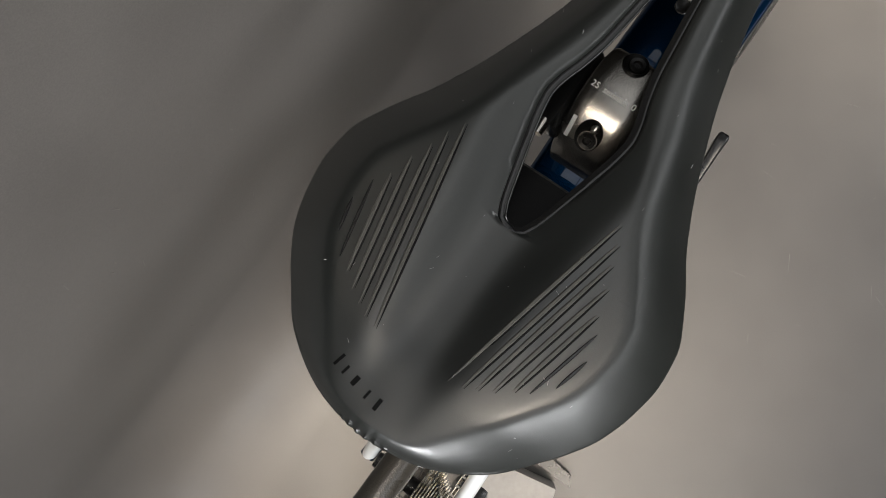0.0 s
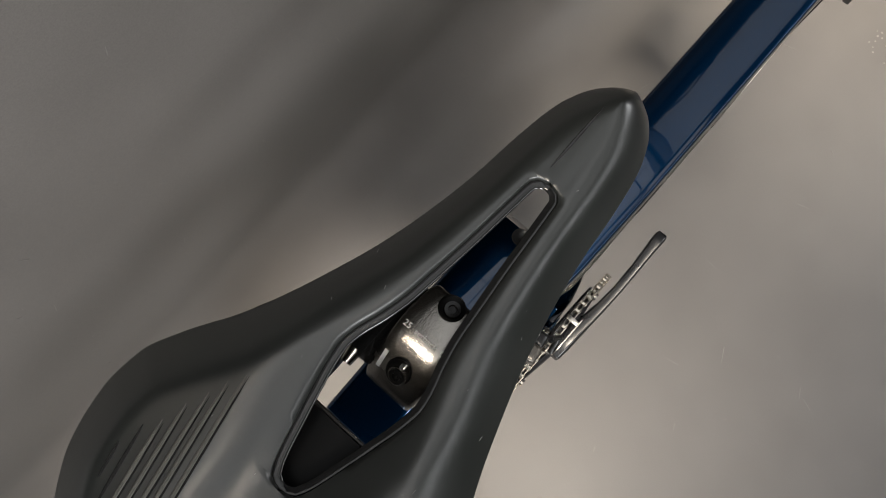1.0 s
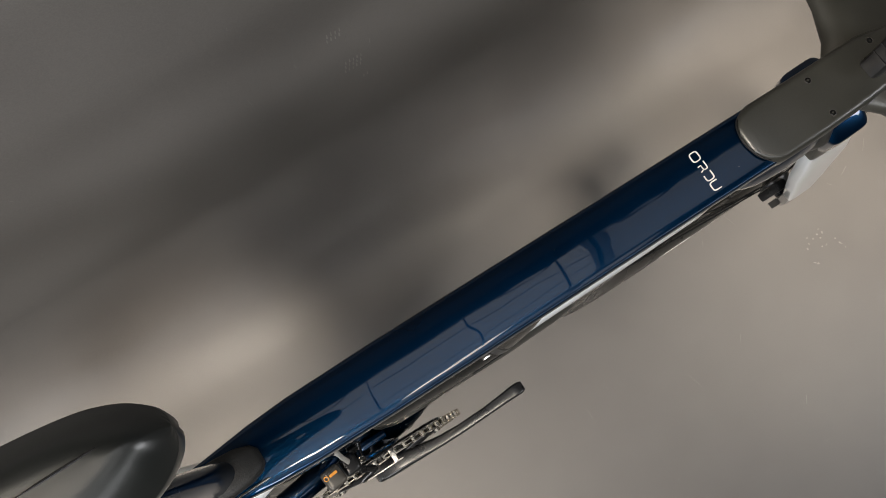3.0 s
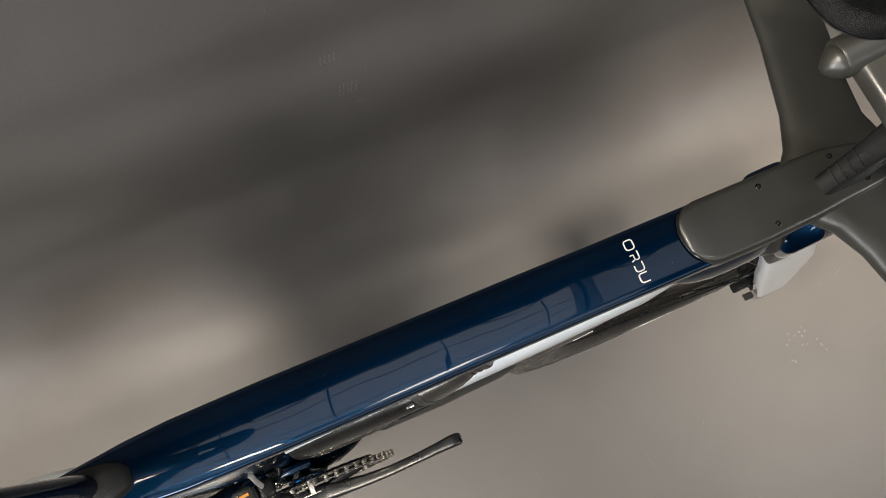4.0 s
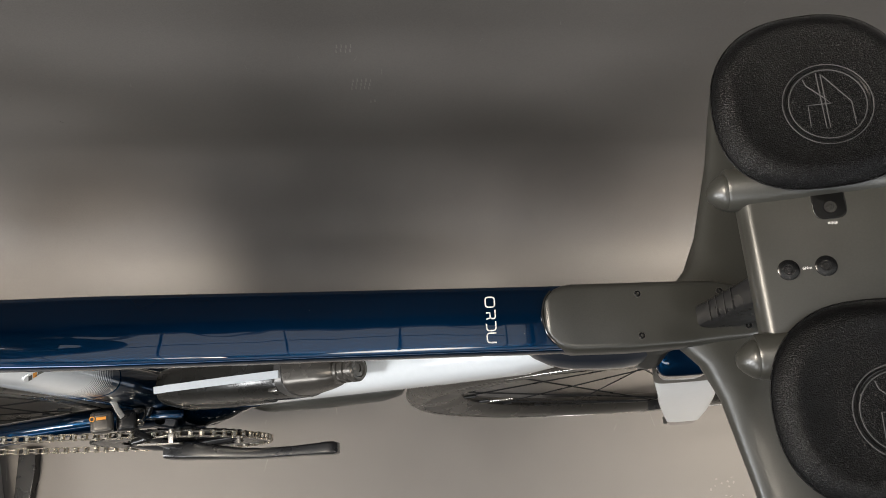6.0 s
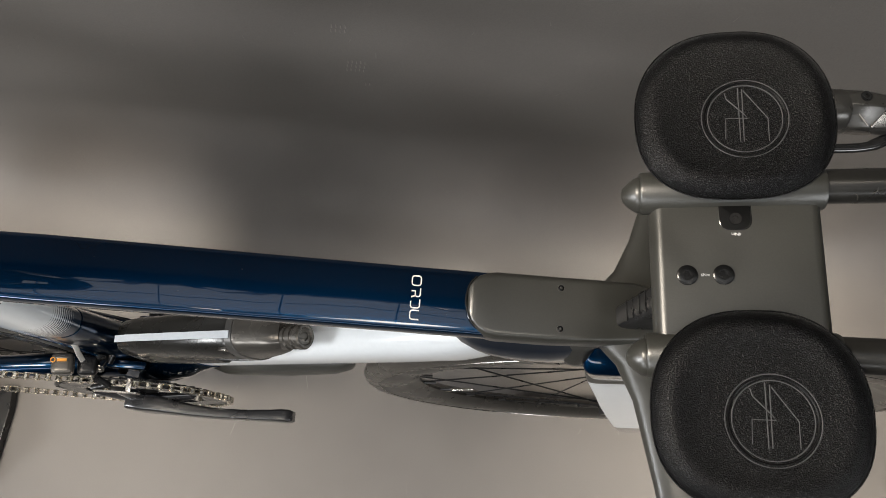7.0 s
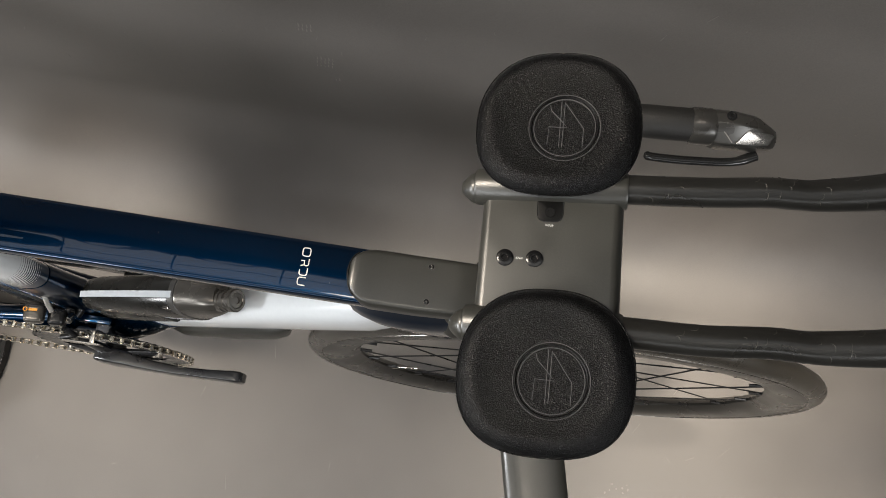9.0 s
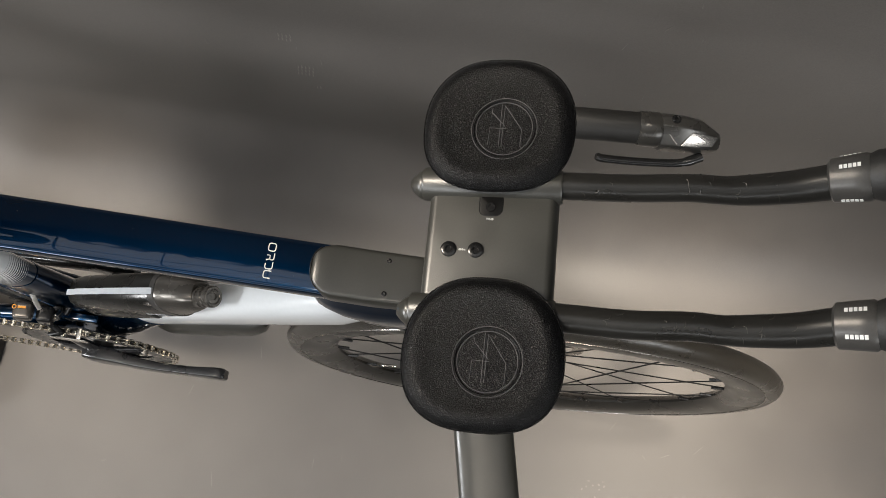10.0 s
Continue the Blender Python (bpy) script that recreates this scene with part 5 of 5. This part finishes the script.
part("riser", loft([[bar(x + dx * a, yc + dy * b, z) for dx, dy in rounded([(-1, -1), (1, -1), (1, 1), (-1, 1)], 0.5)] for x, z, a, b, yc in
                    ((0.729, 0.770, 0.021, 0.0090, -0.003), (0.730, 0.79, 0.0195, 0.0085, -0.002), (0.738, 0.83, 0.020, 0.0095, 0.001), (0.746, 0.87, 0.024, 0.013, 0.003), (0.748, 0.888, 0.028, 0.017, 0.003))]), BLACK_METAL, BAR, "black ribbed riser post", 30)
for k in range(4):
    zr = 0.796 + 0.0085 * k
    part("riser_rib", box(0.0006, 0.0150, 0.0008, Matrix.Translation(bar(0.7105 + (zr - 0.79) * 0.1875 - 0.0002, -0.002 + (zr - 0.79) * 0.075, zr)) @ pose(0, 0, 0, 0, 10.6, 0), 0), BLACK_METAL, BAR)


def ext(x, y, z):
    return EXT @ Vector((x, y, z))


BRIDGE = part("extension_bridge", loft([[ext(x, 0.0045 + y * w, -0.012 + (z + 0.012) * th) for y, z in rounded([(-0.049, -0.012), (0.049, -0.012), (0.049, 0.0), (-0.049, 0.0)], 0.003)] for x, w, th in
                                        ((-0.0478, 1.0, 0.15), (-0.0473, 1.0, 0.45), (-0.0458, 1.0, 0.78), (-0.0433, 1.0, 0.97), (-0.0405, 1.0, 1.0), (0.0415, 1.0, 1.0), (0.0445, 1.0, 0.97), (0.0470, 1.0, 0.78), (0.0485, 1.0, 0.45), (0.0490, 1.0, 0.15))]), CARBON, BAR, "matt black bridge joining the extensions", 40)
for side in (-1, 1):
    y = 0.0535 if side > 0 else -0.0440
    part("clamp_barrel", tube([ext(-0.0530, y, -0.006), ext(-0.0515, y, -0.006), ext(0.0495, y, -0.006), ext(0.0510, y, -0.006)], [0.0120, 0.0128, 0.0128, 0.0120], 26), CARBON, BRIDGE, "", 40)
    part("end_cap", tube([ext(-0.052, y - 0.001, -0.006), ext(-0.0540, y - 0.001, -0.006), ext(-0.0562, y - 0.001, -0.006), ext(-0.0600, y - 0.001, -0.006), ext(-0.0630, y - 0.001, -0.006), ext(-0.0638, y - 0.001, -0.006)], [0.0108, 0.0110, 0.0100, 0.0072, 0.0040, 0.0012], 22), CARBON, BRIDGE, "domed black end cap")
    y_ = y - (0.0025 if side < 0 else 0.0005)
    line_ = spline([ext(0.045, y + 0.001, -0.005), ext(0.10, y_ + 0.0012, -0.005), ext(0.140, y_ + 0.0026, -0.005), ext(0.158, y_ + 0.0018, -0.0052), ext(0.175, y_ + 0.0020, -0.0055), ext(0.210, y_ + 0.0040, -0.0005), ext(0.245, y + 0.006, 0.012)], 36)
    TUBE = part("extension", tube(line_, [0.0102] * 20 + [0.0102 + 0.00018 * i for i in range(16)], 22, flat=1.0), RIM, BAR, "scuffed black carbon extension")
    for k in range(24):
        q = random.randint(2, 30)
        a0, turn_ = random.uniform(-70, 50), random.uniform(8, 34) * random.choice((-1, 1))
        p_ = []
        for i in range(8):
            f = i / 7
            c_ = line_[q].lerp(line_[q + 1 + (k % 2)], 0.28 * f + 0.10 * math.sin(3 * f))
            a = radians(a0 + turn_ * f * f)
            p_.append(c_ + (EXT.to_3x3() @ Vector((0, -math.sin(a), math.cos(a)))) * (0.0103 + 0.00018 * max(0, q - 20)))
        part("scratch", tube(p_, [0.0001, 0.0002, 0.0003, 0.0002, 0.00035, 0.0003, 0.0002, 0.0001], 5), SCRATCH, TUBE)
    y += 0.006 if side > 0 else 0.0045
    COL = part("collar", tube([ext(0.229, y, 0.0055), ext(0.231, y, 0.0063), ext(0.243, y, 0.0114), ext(0.2510, y, 0.0148), ext(0.2525, y, 0.0154)], [0.0125, 0.0150, 0.0160, 0.0165, 0.0155], 26), COLLAR, BAR, "grey collar with pale printed bars")
    run = (EXT.to_3x3() @ Vector((0.93, 0, 0.38))).normalized()
    for ang in ((-12, 82, -84) if side > 0 else (38, -28)):
        n = (EXT.to_3x3() @ Vector((-0.34 * math.cos(radians(ang)), -math.sin(radians(ang)), math.cos(radians(ang))))).normalized()
        for k in range(5):
            o = ext(0.2412, y, 0.0107) + run * (0.0027 * (k - 2))
            part("printed_mark", box(0.0020, 0.0030, 0.0003, frame_of(o + n * (0.0160 + 0.0002 * k), run, n.cross(run)), 0), MARK_WHITE, COL, "pale printed bar")
    part("extension_grip", tube(spline([ext(0.251, y, 0.0148), ext(0.29, y, 0.034), ext(0.335, y, 0.062), ext(0.365, y, 0.092)], 20), [0.0145] + [0.0172] * 17 + [0.016, 0.010], 22), RUBBER, BAR, "black ribbed extension grip")
    y -= 0.006 if side > 0 else 0.0045
    part("clamp_bolt", revolve([(0.0, 0.0004), (0.0016, 0.0004), (0.0018, 0.0010), (0.0034, 0.0010), (0.0037, 0.0004), (0.0037, -0.003)], EXT @ pose(0.0, side * 0.0345, 0.0004), 20), BOLT, BRIDGE)
    # flat plate, black for the shade inside the pocket
    part("bolt_pocket_shade", prism(rounded([(-0.0085, -0.0062), (0.0085, -0.0062), (0.0085, 0.0085), (-0.0085, 0.0085)], [0.006, 0.006, 0.001, 0.001], 4), EXT @ pose(0.0, side * 0.0345, -0.0008, 0, 0, 0 if side > 0 else 180), 0.0011, 0.0003), DULL_BLACK, BRIDGE)
    part("pocket_edge", tube([EXT @ pose(0.0, side * 0.0345, 0.0001, 0, 0, 0 if side > 0 else 180) @ Vector((a, b, 0)) for a, b in rounded([(-0.0088, -0.0065), (0.0088, -0.0065), (0.0088, 0.0088), (-0.0088, 0.0088)], [0.006, 0.006, 0.001, 0.001], 4)], 0.0003, 5, closed=True), BLACK_GLOSS, BRIDGE)
    words("torque_print", "4Nm", EXT @ pose(0.0, side * 0.0255, 0.0001, 0, 0, 180 if side > 0 else 0), 0.0027, MARK_WHITE, BRIDGE, "white printed torque value")
for x in (-0.0285, -0.0085):
    part("bridge_bolt", revolve([(0.0, 0.0002), (0.0020, 0.0002), (0.0023, 0.0010), (0.0046, 0.0012), (0.0058, 0.0006), (0.0060, -0.002)], EXT @ pose(x, 0.0015, 0.0002), 24), BOLT, BRIDGE, "black hex socket bolt")
for x in (-0.0285, -0.0085):
    part("hex_socket", revolve([(0.0, -0.0001), (0.0020, -0.0001), (0.0024, 0.0013), (0.0027, 0.0013), (0.0029, 0.0010)], EXT @ pose(x, 0.0015, 0.0002), 6), BLACK_GLOSS, BRIDGE)
words("torque_print", "6Nm", EXT @ pose(-0.0185, 0.0015, 0.0001), 0.0025, MARK_WHITE, BRIDGE, "white printed torque value")


# arm pads: soft fabric cushions on thin cups
def arm_pad(side):
    cx, cy = (0.0016, 0.0975) if side > 0 else (0.0039, -0.0740)
    n = 56

    def outline(s, k):
        out = []
        for i in range(n):
            a = 2 * math.pi * i / n
            c, sn = math.cos(a), math.sin(a)
            ux = math.copysign(abs(c) ** (2 / 2.6), c) * 0.0566
            uy = math.copysign(abs(sn) ** (2 / 2.6), sn) * 0.0533
            ux *= 1 - 0.12 * max(0.0, uy / 0.0533) ** 1.5
            out.append((cx + ux * s, cy + uy * s, k))
        return out
    prof = [(0.0, 0.0128), (0.3, 0.0129), (0.55, 0.0132), (0.66, 0.0139), (0.74, 0.0149), (0.79, 0.0154), (0.83, 0.0152), (0.88, 0.0141), (0.925, 0.0124), (0.96, 0.0104), (0.985, 0.0084), (0.997, 0.0068), (1.0, 0.0056), (0.985, 0.0040), (0.90, 0.0035)]
    rings_ = [[ext(*p) for p in outline(max(s, 0.02), k)] for s, k in prof]
    pad = part("arm_pad", loft(rings_), FABRIC, BAR, "soft black fabric arm pad with an embossed ring", 70)
    part("pad_cup", loft([[ext(*p) for p in outline(s, k)] for s, k in ((0.86, -0.001), (0.90, 0.0), (0.90, 0.003), (0.8, 0.0035))]), BLACK_GLOSS, pad, "thin black pad cup")
    part("seam", tube([ext(*p) for p in outline(0.999, 0.0072)], 0.0006, 6, closed=True), FABRIC, pad)
    ox, oy = cx + 0.0051, cy - 0.0060
    # embossed edges coloured paler as highlights, the channel between rings black as shade
    for r in (0.0242, 0.0208):
        part("embossed_ring", tube([ext(ox + r * math.cos(2 * math.pi * i / 48), oy + r * math.sin(2 * math.pi * i / 48), 0.0130) for i in range(48)], 0.0005, 6, closed=True, flat=0.8), FABRIC_HIGHLIGHT, pad)
    part("ring_channel_shade", tube([ext(ox + 0.0225 * math.cos(2 * math.pi * i / 48), oy + 0.0225 * math.sin(2 * math.pi * i / 48), 0.0126) for i in range(48)], 0.0011, 6, closed=True, flat=0.5), DULL_BLACK, pad)
    for seg in (((-0.0105, 0.0165), (-0.0095, 0.0125), (-0.0005, 0.0030), (0.0015, 0.0000), (-0.0105, 0.0005), (-0.0112, -0.0125)), ((-0.0028, 0.0195), (-0.0032, -0.0145)), ((-0.0005, 0.0185), (-0.0012, -0.0145)),
                ((0.0002, 0.0175), (0.0128, -0.0005), (0.0125, -0.0145))):
        part("embossed_line", tube([ext(ox + a, oy + b, 0.0129) for a, b in seg], 0.00045, 6, flat=0.8), FABRIC_HIGHLIGHT, pad)


for side in (-1, 1):
    arm_pad(side)

# ---------------------------------------------------------------- bottle on the down tube
BOTTLE = thing("water_bottle", "black aero water bottle with a white stripe on the down tube", "bottle")
BU = Vector((0.80, 0, 0.60)).normalized()
BN = Vector((-0.60, 0, 0.80))
B0 = Vector((0.268, -0.004, 0.425))
rings = []
for s_, a, b in ((0.0, 0.024, 0.016), (0.006, 0.031, 0.0205), (0.03, 0.0335, 0.0225), (0.10, 0.0345, 0.0230), (0.172, 0.0325, 0.0228), (0.176, 0.0305, 0.0212)):
    rings.append(ring(B0 + BU * s_, BN, Y, a, b, 32, 2.9))
part("body", loft(rings), BOTTLE_BLACK, BOTTLE, "black aero bottle body")
rings = []
for s_, a, b, o in ((0.175, 0.0300, 0.0208, 0), (0.178, 0.0330, 0.0232, 0), (0.186, 0.0322, 0.0230, 0), (0.189, 0.0308, 0.0224, 0), (0.198, 0.0280, 0.0214, 0), (0.212, 0.0230, 0.0196, 0), (0.223, 0.0190, 0.0172, 0), (0.229, 0.0135, 0.0135, 0)):
    rings.append(ring(B0 + BU * s_ + BN * o, BN, Y, a, b, 32, 2.6))
part("cap", loft(rings), CAP_GREY, BOTTLE, "dark grey bottle cap")
part("strap", loft([ring(B0 + BU * s_, BN, Y, a, b, 32, 2.8) for s_, a, b in ((0.1765, 0.0328, 0.0231), (0.1770, 0.0336, 0.0238), (0.1850, 0.0330, 0.0236), (0.1855, 0.0322, 0.0229))]), COLLAR, BOTTLE, "lighter grey strap round the neck")
o = B0 + BU * 0.229 - Y * 0.003
part("nozzle", loft([ring(o + BU * s_, BN, Y, r, r, 28) for s_, r in ((-0.004, 0.0125), (0.004, 0.0125), (0.0050, 0.0112), (0.0080, 0.0112), (0.0090, 0.0122), (0.0115, 0.0122), (0.0125, 0.0110), (0.0150, 0.0110), (0.0160, 0.0124), (0.0215, 0.0124), (0.0232, 0.0112), (0.0228, 0.0088), (0.0218, 0.0078), (0.0222, 0.0042), (0.0210, 0.0038), (0.0210, 0.001))]), CAP_GREY, BOTTLE, "ridged grey drinking nozzle", 30)
part("stripe", loft([[B0 + BU * s_ + BN * h + Y * (-yy) for h, yy in ((0.0330 * k, 0.0078), (0.0340 * k, 0.0010), (0.0350 * k, 0.0010), (0.0342 * k, 0.0084))] for s_, k in ((0.004, 0.93), (0.03, 0.99), (0.10, 1.02), (0.160, 1.0), (0.183, 0.975))]), STRIPE, BOTTLE, "white stripe along the bottle")
part("latch", box(0.012, 0.004, 0.012, frame_of(B0 + BU * 0.170 + BN * 0.022 - Y * 0.0175, BU, Y), 0.0015), ALLOY, BOTTLE, "small metal latch")
part("seam", tube([B0 + BU * 0.128 - BN * 0.004 - Y * 0.0232, B0 + BU * 0.160 - BN * 0.012 - Y * 0.0230, B0 + BU * 0.185 - BN * 0.014 - Y * 0.0222], 0.0008, 6), BLACK_GLOSS, BOTTLE)
for k in range(9):
    part("grip_dot", box(0.0016, 0.0012, 0.0028, frame_of(B0 + BU * (0.110 + 0.0042 * k) - BN * 0.026 - Y * 0.0200, BU, Y), 0), MARK_WHITE, BOTTLE)
part("bottle_cage", loft([ring(B0 + BU * s - BN * o, BN, Y, a, b, 24, 3.0) for s, o, a, b in ((-0.004, 0.010, 0.024, 0.020), (0.01, 0.014, 0.024, 0.0240), (0.06, 0.018, 0.020, 0.0245), (0.12, 0.024, 0.012, 0.0235))]), BOTTLE_BLACK, BIKE, "black carbon bottle cage")

# ---------------------------------------------------------------- floor stand by the rear wheel
STAND = thing("floor_stand", "low grey painted block on the floor beside the rear wheel", "stand")
part("block", box(0.16, 0.13, 0.085, pose(-0.172, -0.130, FLOOR + 0.0425, 0, 0, 12), 0.004), STAND_GREY, STAND)
# the block's shadow on the floor, modelled as a black wedge
part("block_shadow", prism([(-0.072, -0.200), (-0.054, -0.190), (-0.044, -0.082), (-0.046, -0.045), (-0.070, -0.045)], Matrix.Translation((0, 0, FLOOR)), 0.020, 0.001), BLACK_METAL, STAND, "black wedge plate standing in for the block's shadow")

# ---------------------------------------------------------------- scuffs on wall and floor
def scuff(parent, at, u, v, w, l):
    part("scuff", prism([(-w / 2, -l / 2), (w / 2, -l / 2), (w * 0.3, l / 2), (-w * 0.3, l / 2)], frame_of(at, u, v), 0.0004), MARK_GREY, parent)


for cx, cz, n, rows in ((0.470, 0.367, 5, 3), (0.452, 0.458, 4, 2), (0.486, 0.318, 2, 1)):
    for i in range(n):
        for k in range(rows):
            scuff(wall, (cx + (i - n / 2 + 0.5) * 0.0056 + 0.0012 * k, WALL_Y - 0.0003, cz + (k - rows / 2 + 0.5) * 0.0105 + 0.0015 * (i % 2)), (1, 0, 0), (0.10, 0, 1), 0.0015 + 0.0006 * ((i + k) % 2), 0.0078)
for i in range(16):
    rr = random.random
    scuff(floor, (1.02 + rr() * 0.08, -0.12 - rr() * 0.07, FLOOR + 0.0001), (math.cos(i), math.sin(i), 0), (-math.sin(i), math.cos(i), 0), 0.0014 + 0.0026 * rr(), 0.002 + 0.004 * rr())
for i in range(8):
    rr = random.random
    scuff(floor, (1.07 + rr() * 0.05, 0.205 + rr() * 0.015, FLOOR + 0.0001), (1, 0.3 * rr(), 0), (-0.3 * rr(), 1, 0), 0.0016 + 0.0016 * rr(), 0.003 + 0.004 * rr())

# faint small scratches, scattered
FAINT = material("faint_paint_scratch", (0.205, 0.190, 0.176), 0.6, vary=0.2, scale=60, fine=700)
for i in range(46):
    a = random.uniform(-0.5, 0.5)
    at = (random.uniform(-0.25, 1.35), WALL_Y - 0.0002, random.uniform(0.22, 0.80))
    part("scuff", prism([(-0.0006, -0.5), (0.0006, -0.5), (0.0003, 0.5), (-0.0003, 0.5)], frame_of(at, (math.cos(a), 0, math.sin(a)), (-math.sin(a), 0, math.cos(a))) @ Matrix.Diagonal((1, random.uniform(0.004, 0.018), 1, 1)), 0.0003), FAINT, wall)
for i in range(36):
    a = random.uniform(0, 3.14)
    at = (random.uniform(-0.2, 1.4), random.uniform(-0.45, 0.15), FLOOR + 0.0001)
    part("scuff", prism([(-0.0007, -0.5), (0.0007, -0.5), (0.0003, 0.5), (-0.0003, 0.5)], frame_of(at, (math.cos(a), math.sin(a), 0), (-math.sin(a), math.cos(a), 0)) @ Matrix.Diagonal((1, random.uniform(0.004, 0.030), 1, 1)), 0.0003), FAINT, floor)
